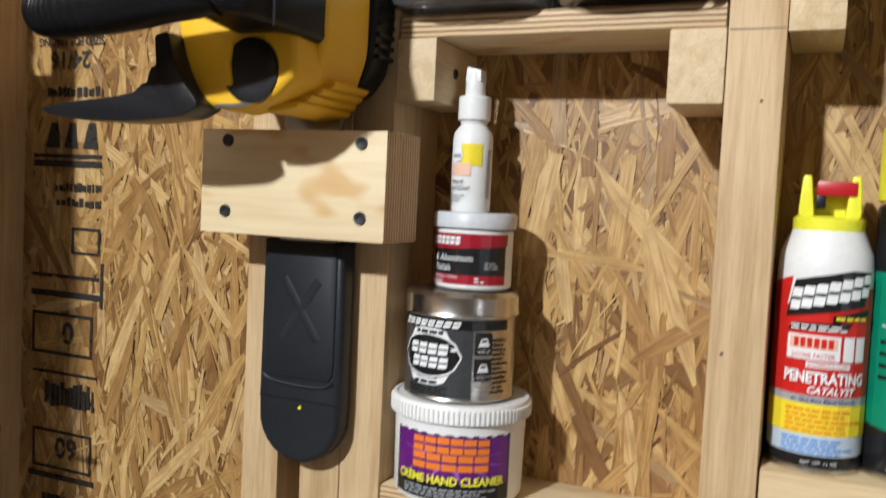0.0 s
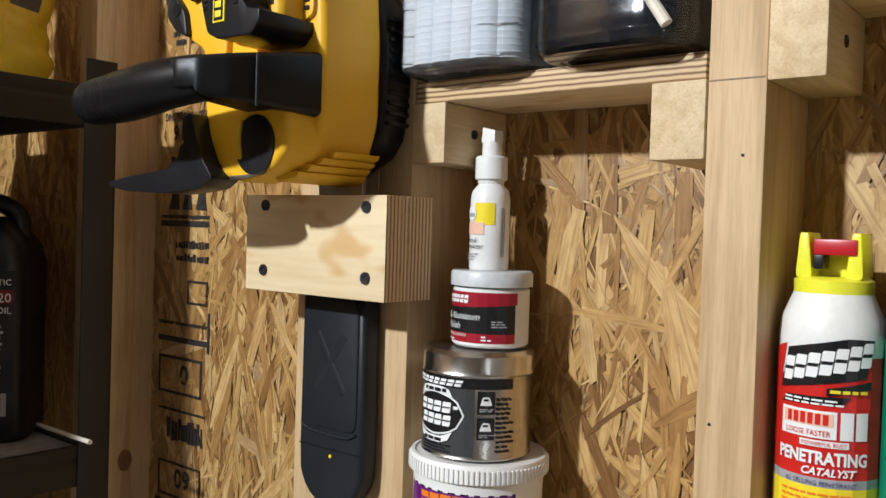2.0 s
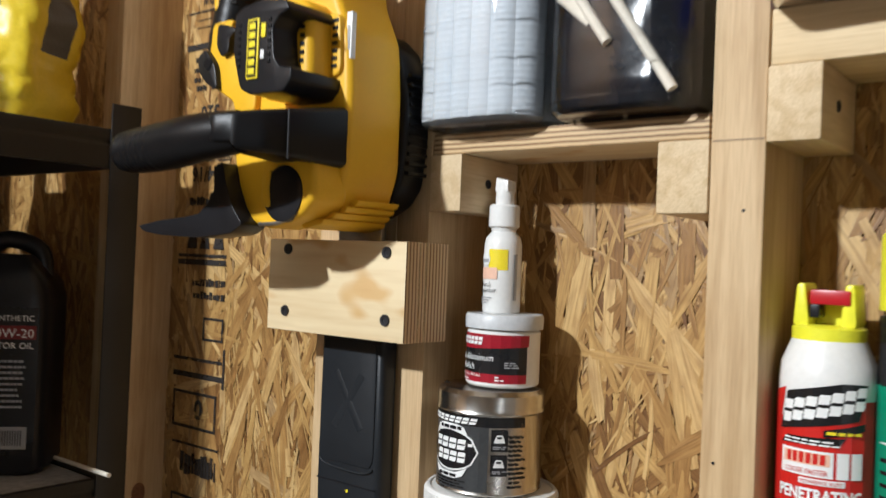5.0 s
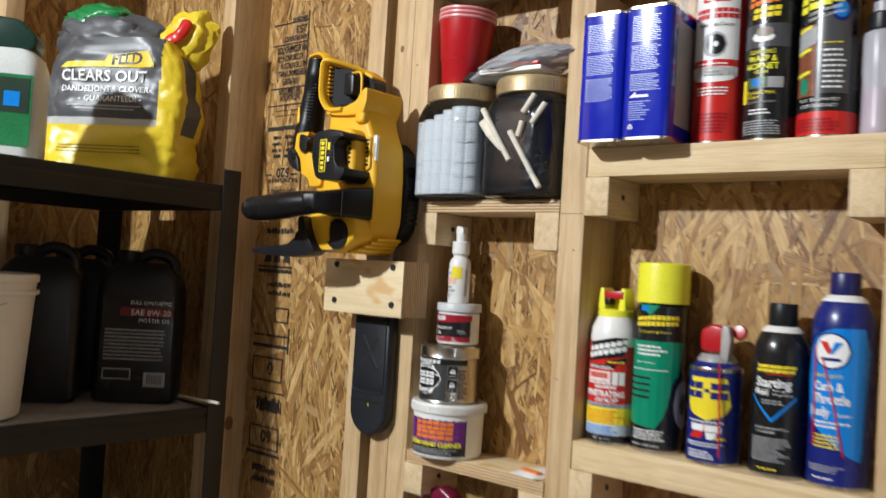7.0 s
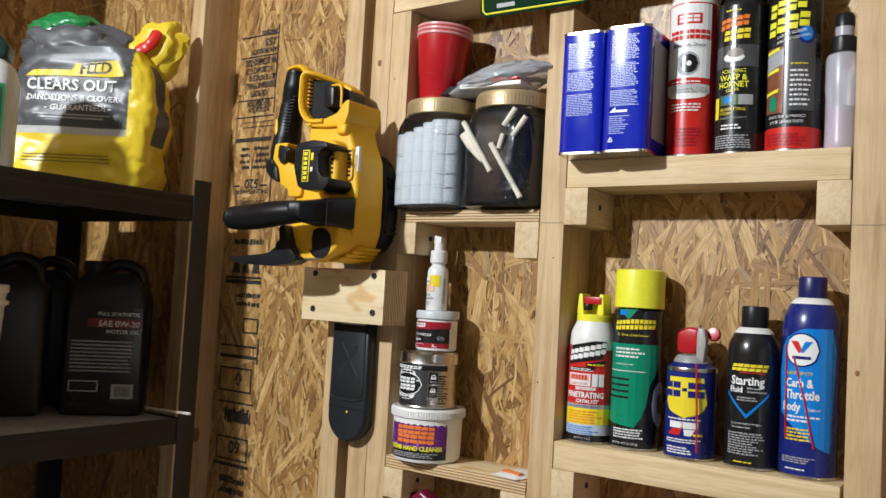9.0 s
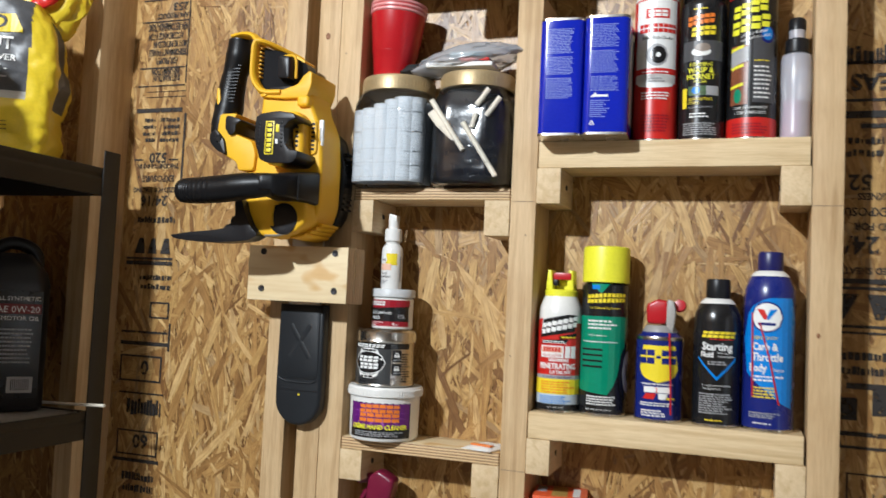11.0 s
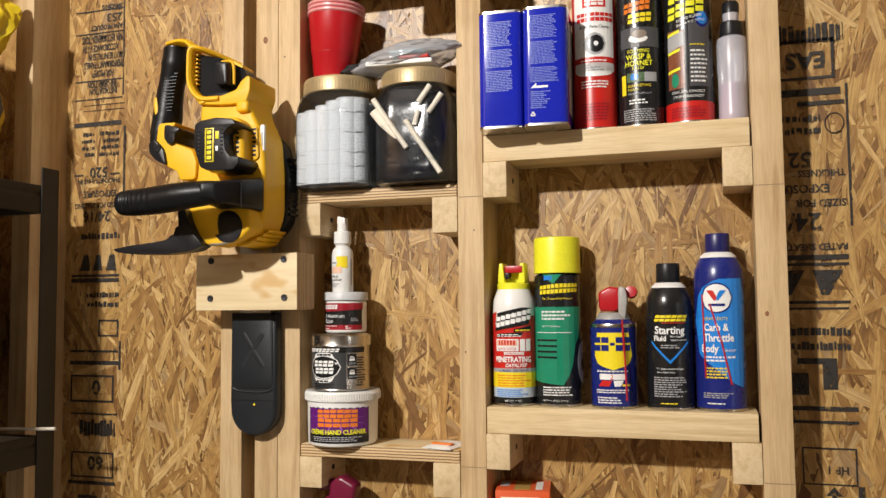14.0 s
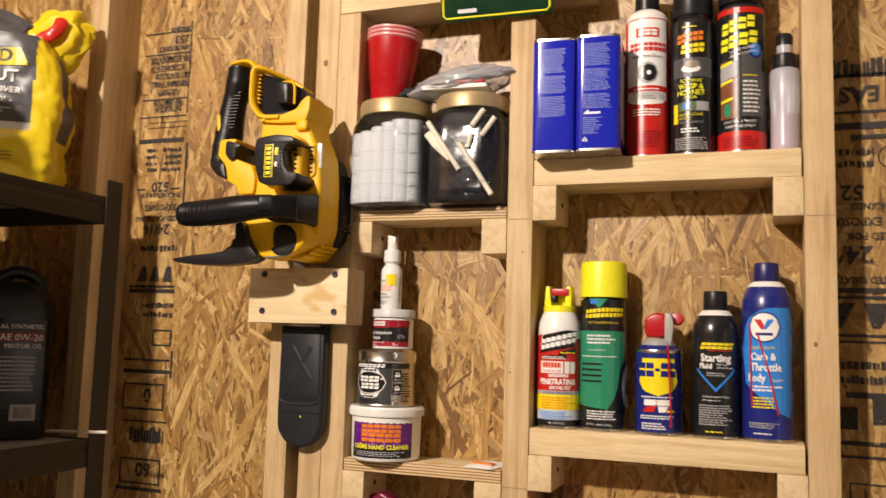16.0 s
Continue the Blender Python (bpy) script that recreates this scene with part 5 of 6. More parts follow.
def wadding_tin():
    t = thing("polish_tin", "round metal polish tin with black oval print", "tin", (-0.2155, 0.0240, BASE + 0.0808), 0, S)
    r = 0.0446
    part("body", lathe([(0, 0.001), (r, 0.001), (r + 0.0008, 0.002), (r, 0.004), (r, 0.066), (r + 0.001, 0.068), (0, 0.069)], 56), TIN, t)
    c = Can(t, r, 6)
    dark = plain("gunmetal_print", (0.10, 0.105, 0.11), 0.3, 0.6, bump=0)
    c.shape(rect(-0.056, 0.022, 0.004, 0.058), dark, up=0)
    c.shape(rect(-0.056, 0.054, 0.0570, 0.0650), BLACK_INK, up=1)
    c.blocks(-0.044, 0.012, 0.0585, 0.0635, 8, WHITE_INK, 2, 0.002, 0.0, 0.18, 0, BLACK_INK)
    c.shape(oval(-0.014, 0.036, 0.0285, 0.0175), WHITE_INK, "brand_shape", 2)
    c.shape(oval(-0.014, 0.036, 0.0270, 0.0160), BLACK_INK, "brand_shape", 3)
    c.shape([(-0.033, 0.0490), (-0.024, 0.0520), (-0.004, 0.0520), (0.005, 0.0490), (0.003, 0.0550), (-0.006, 0.0575), (-0.022, 0.0575), (-0.031, 0.0550)], WHITE_INK, "brand_shape", 4)
    c.bars(-0.026, -0.002, 0.0530, 0.0565, 1, BLACK_INK, 5, 0, 0.8)
    c.shape([(-0.033, 0.0225), (-0.022, 0.0180), (-0.006, 0.0180), (0.005, 0.0225), (0.003, 0.0165), (-0.006, 0.0130), (-0.022, 0.0130), (-0.031, 0.0165)], WHITE_INK, "brand_shape", 4)
    c.bars(-0.026, -0.002, 0.0140, 0.0172, 1, BLACK_INK, 5, 0, 0.8)
    c.blocks(-0.0325, 0.004, 0.0370, 0.0455, 4, WHITE_INK, 4, 0.001, 0.0, 0.16, 0, BLACK_INK)
    c.shape(rect(0.0055, 0.0095, 0.0405, 0.0430), WHITE_INK, "brand_shape", 4)
    c.blocks(-0.0300, 0.004, 0.0265, 0.0350, 4, WHITE_INK, 4, 0.001, 0.0, 0.16, 0, BLACK_INK)
    for v in (0.018, 0.038):
        c.shape(rect(0.0245, 0.0385, v, v + 0.017), BLACK_INK, up=2)
        c.shape([(0.0268, v + 0.007), (0.0362, v + 0.007), (0.0352, v + 0.0105), (0.0340, v + 0.0135), (0.0290, v + 0.0135), (0.0278, v + 0.0105)], WHITE_INK, up=3)
        c.shape(rect(0.0295, 0.0335, v + 0.0105, v + 0.0122), BLACK_INK, up=4)
        c.bars(0.0262, 0.0370, v + 0.002, v + 0.0050, 2, GREY_INK, 3, 0)
    c.bars(-0.034, 0.010, 0.006, 0.013, 3, BLACK_INK)
    c.bars(0.040, 0.056, 0.008, 0.052, 12, BLACK_INK)
    part("lid", lathe([(r + 0.0008, 0.066), (r + 0.0022, 0.0675), (r + 0.0012, 0.070), (r + 0.0014, 0.082), (r - 0.002, 0.0855), (r - 0.004, 0.0848), (0, 0.0848)], 56), TIN, t, "brushed metal lid")


def polish_jar():
    t = thing("polish_jar", "small jar of aluminium polish with red and black label", "jar", (-0.2120, 0.0345, BASE + 0.1662), 0, S)
    r = 0.0318
    part("jar", lathe([(0, 0.001), (r - 0.002, 0.001), (r, 0.003), (r, 0.047), (r - 0.003, 0.050), (0, 0.050)], 48), WHITE, t)
    c = Can(t, r, 2)
    c.shape(rect(-0.042, 0.040, 0.005, 0.0455), BLACK_INK, up=0)
    c.shape([(-0.044, 0.0325), (-0.01, 0.033), (0.042, 0.036), (0.042, 0.0455), (-0.044, 0.0455)], DEEP_RED, up=1)
    c.shape(rect(-0.042, 0.040, 0.005, 0.0125), DEEP_RED, up=1)
    c.blocks(-0.034, 0.000, 0.0365, 0.0430, 7, WHITE_INK, 2, 0.0006, 0.0, 0.16, 0, DEEP_RED)
    c.words("& Aluminum", 0.0078, 0.0235, WHITE_INK, -0.008, lean=0.2, wide=0.95)
    c.words("Polish", 0.0078, 0.0155, WHITE_INK, -0.017, lean=0.2, wide=0.95)
    c.words("FOR ALL METALS", 0.0032, 0.0098, WHITE_INK, -0.013, up=5)
    c.bars(-0.034, -0.006, 0.0062, 0.0085, 1, WHITE_INK)
    c.bars(0.020, 0.034, 0.018, 0.024, 3, GREY_INK)
    c.bars(0.012, 0.020, 0.007, 0.012, 2, WHITE_INK)
    part("lid", lathe([(r - 0.001, 0.0495), (r + 0.0022, 0.0500), (r + 0.0024, 0.060), (r + 0.001, 0.0622), (0, 0.0622)], 56), plain("pale_lid", (0.56, 0.57, 0.58), 0.4, vary=0.1), t, "scuffed pale grey lid")


def sanitizer_bottle():
    t = thing("sanitizer_bottle", "small white hand sanitizer spray bottle on top", "spray bottle", (-0.2196, 0.0395, BASE + 0.2280), 0, S)
    r = 0.0166
    part("bottle", lathe([(0, 0.0005), (r - 0.001, 0.0005), (r, 0.002), (r, 0.060), (r - 0.0012, 0.066), (r - 0.006, 0.072), (0.0115, 0.0745), (0.0115, 0.077)], 40), WHITE, t)
    c = Can(t, r, -4)
    c.shape(rect(-0.002, 0.016, 0.038, 0.056), YELLOW, up=0)
    c.shape(rect(-0.012, 0.007, 0.030, 0.040), PEACH, up=1)
    c.shape(oval(-0.006, 0.047, 0.006, 0.006), WHITE_INK, "brand_shape", 2)
    c.shape(rect(-0.0105, -0.0015, 0.0445, 0.0475), GREY_INK, "brand_shape", 3)
    c.words("Hand", 0.0056, 0.0235, BLACK_INK, -0.005)
    c.words("sanitizer", 0.0056, 0.0185, BLACK_INK, -0.002)
    c.bars(-0.013, 0.004, 0.009, 0.0155, 3, GREY_INK)
    part("barcode", wrap(join(sheet(rect(0.022, 0.024, 0.012, 0.052), 2), sheet(rect(0.0246, 0.0256, 0.012, 0.052), 2)), r + 0.0006, -4), GREY_INK, t, smooth=0)
    part("collar", lathe([(0.0128, 0.0755), (0.0136, 0.0765), (0.0134, 0.094), (0.012, 0.0955), (0, 0.0955)], 40), WHITE, t)
    part("pump_head", lathe([(0.0078, 0.0955), (0.0084, 0.098), (0.0080, 0.108), (0.0074, 0.1085), (0.0072, 0.116), (0, 0.1165)], 28), WHITE, t)
    nib = prism([(-0.0070, 0.107), (0.0070, 0.107), (0.0066, 0.1165), (-0.0060, 0.1195)], -0.0065, 0.0065, 0.001)
    part("spray_nib", nib, WHITE, t)


hand_cleaner_tub(), wadding_tin(), polish_jar(), sanitizer_bottle()


def wipe_packet():
    t = thing("foil_packet", "flat white and orange packet lying on plywood", "packet", (-0.048, 0.030, BASE), -14)
    bm = bmesh.new()
    bmesh.ops.create_grid(bm, x_segments=16, y_segments=12, size=0.5)
    for v in bm.verts:
        u, w = v.co.x * 2, v.co.y * 2
        h = 0.0045 * (1 - u ** 4) * (1 - w ** 4) + 0.0012 * noise.noise(Vector((u * 4, w * 5, 1)))
        v.co = (u * 0.024, w * 0.032, 0.0012 + max(0, h))
    bmesh.ops.solidify(bm, geom=bm.faces[:], thickness=0.0010)
    part("packet", bm, WHITE, t)
    part("orange_panel", box(-0.016, 0.018, -0.0205, -0.010, 0.0052, 0.0072, 0.0006), ORANGE, t)


wipe_packet()


def trigger_sprayer():
    t = thing("trigger_sprayer", "dark maroon trigger spray bottle on the low shelf", "spray bottle", (-0.222, 0.030, 1.0205), 0)
    part("bottle", lathe([(0, 0.001), (0.035, 0.001), (0.037, 0.006), (0.036, 0.15), (0.028, 0.19), (0.014, 0.215), (0.013, 0.235)]), MAROON, t)
    part("collar", lathe([(0.016, 0.222), (0.0165, 0.245), (0.012, 0.250), (0, 0.250)]), MAROON, t)
    part("head", prism(rounded([(-0.014, 0.248), (0.018, 0.248), (0.030, 0.290), (0.033, 0.308), (0.006, 0.322), (-0.012, 0.308)], 4, 0.25), -0.014, 0.014, 0.006, 3), MAROON, t)
    part("nozzle", prism(rounded([(-0.030, 0.296), (-0.010, 0.300), (-0.010, 0.314), (-0.028, 0.310)], 3, 0.2), -0.009, 0.009, 0.003), MAROON, t)
    part("lever", tube(smooth_path([(-0.010, 0, 0.292), (-0.022, -0.002, 0.275), (-0.026, -0.003, 0.250)], 4), [0.005, 0.005, 0.0048, 0.0046, 0.0044, 0.0042, 0.004, 0.0038, 0.0036], 10), MAROON, t)


def filter_box():
    t = thing("filter_box", "orange and red oil filter box on the low shelf", "box", (0.062, 0.046, 1.2455), 9)
    part("carton", box(-0.038, 0.038, -0.038, 0.038, 0, 0.091, 0.001), plain("carton_orange", (0.72, 0.11, 0.03), 0.4, vary=0.06, bump=0.05), t)
    part("brand_shape", box(-0.030, 0.024, -0.0386, -0.0378, 0.064, 0.082), WHITE_INK, t, smooth=0)
    part("brand_shape", box(-0.026, 0.020, -0.0390, -0.0384, 0.070, 0.0755), plain("carton_orange_bar", (0.72, 0.11, 0.03), 0.4), t, smooth=0)
    part("top_panel", box(-0.012, 0.010, -0.030, 0.032, 0.0908, 0.0914), plain("tan_print", (0.45, 0.30, 0.08), 0.4), t, smooth=0)
    part("top_panel", box(-0.034, -0.020, -0.006, 0.030, 0.0908, 0.0914), GREY_INK, t, smooth=0)
    part("top_panel", box(0.018, 0.028, -0.028, 0.024, 0.0908, 0.0914), WHITE_INK, t, smooth=0)


trigger_sprayer(), filter_box()


# ---- narrow bay: the jars, the cups and what lies on them ----
JARS = 1.7745


def jar(x, label, fill):
    t = thing("storage_jar", label, "jar", (x, 0.021, JARS), 0, "clear jars")
    plan = rounded_square(0.1185, 0.122, 0.034, 6)
    shell = upright(plan, [(0.001, 0.08), (0.004, 0.02), (0.012, 0.0), (0.112, 0.0), (0.127, 0.03), (0.141, 0.12), (0.146, 0.16)])
    top = [f for f in shell.faces if f.calc_center_median().z > 0.145]
    bmesh.ops.delete(shell, geom=top, context="FACES")
    part("jar_wall", shell, JAR, t, "clear thin plastic").visible_shadow = False
    for z in (0.010, 0.032, 0.053, 0.083, 0.113):
        ring = upright(plan, [(z, -0.004), (z + 0.0012, -0.010), (z + 0.0024, -0.004)])
        bmesh.ops.delete(ring, geom=[f for f in ring.faces if len(f.verts) > 4], context="FACES")
        part("moulded_ring", ring, JAR, t)
    part("lid", lathe([(0.0545, 0.146), (0.0570, 0.1475), (0.0572, 0.166), (0.0555, 0.1695), (0.052, 0.170), (0, 0.1692)], 56), GOLD, t, "gold ribbed screw lid")
    ribs = bmesh.new()
    for i in range(70):
        b = box(-0.0007, 0.0007, -0.0004, 0.0006, 0.150, 0.163)
        bmesh.ops.transform(b, matrix=Matrix.Rotation(2 * math.pi * i / 70, 4, "Z") @ Matrix.Translation((0, -0.0572, 0)), verts=b.verts)
        ribs = join(ribs, b)
    part("lid_ribs", ribs, GOLD, t, smooth=0)
    fill(t)


def cup_stacks(t):
    rnd = random.Random(4)
    spots = [(-0.0385, -0.032, 0.116), (-0.0225, -0.037, 0.118), (-0.004, -0.038, 0.124), (0.014, -0.038, 0.130), (0.030, -0.036, 0.134), (0.0390, -0.030, 0.134), (-0.030, 0.004, 0.118), (0.004, 0.002, 0.130), (0.036, 0.006, 0.134)]
    for x, y, h in spots:
        prof = [(0.0, 0.006)]
        n = int(h / 0.0052)
        for k in range(n):
            z = 0.006 + k * (h - 0.006) / n
            prof += [(0.0190, z), (0.0191, z + 0.0038), (0.0193, z + 0.0042), (0.0190, z + 0.0046)]
        prof += [(0.0196, h), (0.0178, h), (0.0165, h - 0.010), (0.0, h - 0.011)]
        part("cup_stack", lathe(prof, 20, (x + rnd.uniform(-0.001, 0.001), y)), CUPS, t, "nested stack of small clear cups")


def black_fill(t):
    cloth = plain("black_cloth", (0.006, 0.008, 0.013), 0.16, vary=0.4, grain=90, bump=0.3, spec=0.35)
    bm = upright(rounded_square(0.108, 0.108, 0.03, 5), [(0.006, 0.06), (0.012, 0.0), (0.05, 0.0), (0.09, 0.02), (0.120, 0.06), (0.141, 0.2)])
    bmesh.ops.subdivide_edges(bm, edges=bm.edges[:], cuts=2, use_grid_fill=True)
    for v in bm.verts:
        v.co *= 1 + 0.05 * noise.noise(v.co * 40)
    part("black_filling", bm, cloth, t, "crumpled black plastic or cloth")
    for a, b in (((-0.054, 0.126), (-0.001, 0.050)), ((-0.003, 0.091), (0.049, 0.012)), ((0.017, 0.116), (0.035, 0.140)), ((0.032, 0.100), (0.052, 0.127)), ((0.011, 0.083), (0.017, 0.104))):
        p, q = (a[0], -0.0555 + abs(a[0]) * 0.05, a[1]), (b[0], -0.0560 + abs(b[0]) * 0.05, b[1])
        part("stick", tube([p, q], [0.0042, 0.0040], 10), DOWEL, t, "pale round stick")
    part("paddle", tube([(-0.054, -0.0535, 0.109), (-0.040, -0.0535, 0.090), (-0.018, -0.0540, 0.066)], [0.0065, 0.0058, 0.0022], 12, 0.3), DOWEL, t, "flat pale paddle")


jar(-0.2135, "clear jar of nested plastic cups with gold lid", cup_stacks)
jar(-0.0835, "clear jar of black stuff and pale sticks, gold lid", black_fill)


def party_cups():
    t = thing("party_cups", "stack of red plastic party cups standing on a jar lid", "cups", (-0.230, 0.028, JARS + 0.170), 0)
    for i in range(3):
        z = 0.0065 * i
        prof = [(0, 0.001 + z), (0.0285, 0.001 + z), (0.0300, 0.004 + z), (0.0350, 0.045 + z), (0.0362, 0.047 + z), (0.0432, 0.108 + z)]
        part("cup", lathe(prof + [(0.0428, 0.108 + z), (0.036, 0.046 + z)], 44), RED_PLASTIC, t)
        part("cup_rim", lathe([(0.0432, 0.1070 + z), (0.0452, 0.1085 + z), (0.0452, 0.1115 + z), (0.0430, 0.1122 + z), (0.0425, 0.108 + z)], 44), plain("pink_rim", (0.70, 0.30, 0.30), 0.35), t, "pale worn rim")
    part("cup_inside", lathe([(0.0420, 0.120), (0.0295, 0.034), (0, 0.033)], 44), WHITE, t, "white inside")
    t.matrix_world = pose(-0.230, 0.028, JARS + 0.170, 0, 3, 0)


party_cups()


def zip_pouch():
    t = thing("plastic_pouch", "crumpled clear pouch of small parts on a jar", "pouch", (-0.098, 0.012, JARS + 0.1705), 4)

    def pillow(sx, sy, sz, seed, lean=0.0):
        bm = bmesh.new()
        bmesh.ops.create_icosphere(bm, subdivisions=4, radius=1)
        for v in bm.verts:
            n = v.co.normalized()
            k = 1 + 0.16 * noise.noise(n * 2.3 + Vector((seed, 0, 0))) + 0.08 * noise.noise(n * 6 + Vector((0, seed, 0))) + 0.05 * noise.noise(n * 15 + Vector((seed, seed, 0)))
            x, y, z = n.x * sx * k, n.y * sy * k, n.z * sz * k
            v.co = (x, y, max(0.0, z * (1 - 0.35 * abs(n.x)) + sz + lean * x))
        return bm

    part("pouch_film", pillow(0.090, 0.046, 0.0235, 2.0, 0.16), POUCH, t, "crinkled clear plastic film")
    part("white_card", box(-0.056, 0.046, -0.037, 0.02, 0.007, 0.014, 0.002), WHITE, t)
    part("coloured_card", box(-0.020, 0.034, -0.034, 0.02, 0.022, 0.031, 0.003), plain("teal_print", (0.05, 0.16, 0.2), 0.4), t)
    part("red_strip", box(-0.004, 0.040, -0.036, 0.01, 0.0155, 0.0200, 0.001), RED, t)
    k = thing("black_pouch", "small black soft pouch squeezed beside the clear one", "pouch", (-0.180, 0.020, JARS + 0.1705), 0)
    part("cloth", pillow(0.032, 0.028, 0.0125, 7.0), plain("pouch_cloth", (0.012, 0.012, 0.013), 0.7, bump=0.5), k)


zip_pouch()


def hanging_sign():
    t = thing("licence_plate_sign", "green metal plate with yellow rim leaning out overhead", "sign", (-0.040, -0.020, 2.062), 0)
    m = pose(-0.040, -0.012, 2.060, 7, 0, 2)
    t.matrix_world = m
    part("plate", prism(rounded([(-0.088, 0.0), (0.088, 0.0), (0.088, 0.15), (-0.088, 0.15)], 4, 0.07), -0.0012, 0.0, 0.0004), plain("plate_green", (0.012, 0.06, 0.03), 0.2, 0.5, bump=0), t, "glossy dark green plate")
    rim = [(-0.083, -0.002, 0.010), (-0.078, -0.002, 0.005), (0.078, -0.002, 0.005), (0.083, -0.002, 0.010), (0.083, -0.002, 0.140), (0.078, -0.002, 0.145), (-0.078, -0.002, 0.145), (-0.083, -0.002, 0.140), (-0.083, -0.002, 0.010)]
    part("rim", tube(rim, [0.0016] * len(rim), 8), CAP_YELLOW, t, "raised yellow rim")
    part("small_print", box(-0.060, -0.030, -0.0018, -0.0012, 0.012, 0.018), GREY_INK, t, smooth=0)


hanging_sign()


# ---- metal rack by the side wall ----
def metal_rack():
    t = thing("metal_rack", "black powder-coated steel rack with two laden shelves", "shelf rack", (-0.72, -0.012, 0))
    for x in (0.0, -0.45):
        for y in (-0.038, -0.90):
            s = 1 if x == 0 else -1
            near = y < -0.5
            part("post", box(x - (0.0022 if s > 0 else 0), x + (0.0022 if s < 0 else 0), y, y + 0.038, 0, 1.832, 0.0006), RACK, t)
            yy = y if near else y + 0.0358
            part("post_flange", box(min(x, x - 0.034 * s), max(x, x - 0.034 * s), yy - 0.0005, yy + 0.0017, 0, 1.832, 0.0006), RACK, t)
    for z in (1.802, 1.392, 0.90, 0.40):
        for x in (-0.006, -0.444):
            part("long_beam", prism(rounded([(x - 0.006, z - 0.046), (x + 0.004, z - 0.046), (x + 0.004, z - 0.020), (x + 0.0015, z - 0.015), (x + 0.004, z - 0.010), (x + 0.004, z), (x - 0.006, z)], 2, 0.1), -0.90, -0.002), RACK, t)
        for y in (-0.034, -0.875):
            part("end_beam", box(-0.440, -0.010, y, y + 0.010, z - 0.046, z, 0.001), RACK, t)
        part("shelf_panel", box(-0.438, -0.0115, -0.862, -0.024, z - 0.014, z - 0.002, 0.001), RACK_BOARD, t, "worn dark shelf board")
    return t


metal_rack()
RACK_TOP, RACK_LOW = 1.8025, 1.3925


def fertilizer_bag():
    t = thing("lawn_food_bag", "half-full yellow and grey plastic lawn food bag", "bag", (-0.915, -0.150, RACK_TOP), 32)
    grey = plain("bag_grey", (0.075, 0.075, 0.08), 0.36, vary=0.2, bump=0.05, spec=0.4)
    silver = plain("bag_silver", (0.5, 0.5, 0.48), 0.25, vary=0.1)
    yel = plain("bag_yellow", (0.74, 0.55, 0.02), 0.33, vary=0.08, bump=0.05)
    green = plain("bag_green", (0.02, 0.20, 0.05), 0.25, vary=0.15)
    W, D, H = 0.148, 0.064, 0.262

    def surface(a, f):
        """a: round the bag in radians from its front; f: 0 at the foot to 1 at the neck."""
        c, s = math.cos(a), math.sin(a)
        swell = (0.86 + 0.30 * f - 0.34 * f * f) * (1 if f < 0.86 else 1 - 1.1 * (f - 0.86))
        e = 0.36
        x = W * swell * math.copysign(abs(s) ** e, s)
        y = -D * (1.05 - 0.25 * f) * math.copysign(abs(c) ** e, c)
        p = Vector((x, y, H * f))
        k = noise.noise(Vector((x * 14, y * 14, f * 5))) * 0.009 + abs(noise.noise(Vector((x * 26, y * 26 + 3, f * 8)))) * 0.008 * (1.3 - f) + abs(noise.noise(Vector((x * 60, y * 60, f * 16 + x * 40)))) * 0.003
        p += Vector((s, -c, 0)) * k
        return p

    bm = bmesh.new()
    nu, nv = 110, 60
    grid = [[bm.verts.new(surface(2 * math.pi * i / nu, j / nv)) for i in range(nu)] for j in range(nv + 1)]
    for j in range(nv):
        for i in range(nu):
            f = bm.faces.new((grid[j][i], grid[j][(i + 1) % nu], grid[j + 1][(i + 1) % nu], grid[j + 1][i]))
            h, mid = (j + 0.5) / nv, f.calc_center_median()
            if mid.x > 0.098 or mid.y > 0.02:
                strip = mid.x > 0.098 and -0.030 < mid.y < 0.012 and 0.34 < h < 0.9
                f.material_index = 1 if strip else 0
            else:
                f.material_index = 0 if h < 0.37 else 2 if h < 0.42 else 1
    bm.faces.new(grid[0][::-1])
    bm.faces.new(grid[nv])
    part("bag_film", bm, [yel, grey, silver, green], t, "glossy printed plastic film")
    # the twisted neck, folded over
    nb = bmesh.new()
    bmesh.ops.create_icosphere(nb, subdivisions=4, radius=1)
    for v in nb.verts:
        n = v.co.copy()
        k = 1.05 + 0.26 * noise.noise(n * 1.9) - 0.20 * abs(noise.noise(n * 4)) - 0.07 * abs(noise.noise(n * 10))
        v.co = Vector((0.105 + 0.066 * n.x * k, 0.02 + 0.035 * n.y * k, 0.268 + 0.062 * n.z * k + 0.35 * 0.06 * n.x))
    part("folded_neck", nb, yel, t, "yellow bag neck folded over")
    nb = bmesh.new()
    bmesh.ops.create_icosphere(nb, subdivisions=4, radius=1)
    for v in nb.verts:
        n = v.co.copy()
        k = 1 + 0.22 * noise.noise(n * 2.2 + Vector((4, 0, 0))) - 0.16 * abs(noise.noise(n * 4)) - 0.06 * abs(noise.noise(n * 9))
        v.co = Vector((-0.030 + 0.118 * n.x * k, 0.0 + 0.046 * n.y * k, 0.266 + 0.058 * n.z * k))
    part("bag_shoulder", nb, grey, t, "crumpled dark printed top")
    nb = bmesh.new()
    bmesh.ops.create_icosphere(nb, subdivisions=4, radius=1)
    for v in nb.verts:
        n = v.co.copy()
        k = 1 + 0.22 * noise.noise(n * 2.2 + Vector((1, 3, 0))) - 0.16 * abs(noise.noise(n * 4)) - 0.06 * abs(noise.noise(n * 9))
        v.co = Vector((-0.060 + 0.078 * n.x * k, 0.005 + 0.038 * n.y * k, 0.305 + 0.036 * n.z * k))
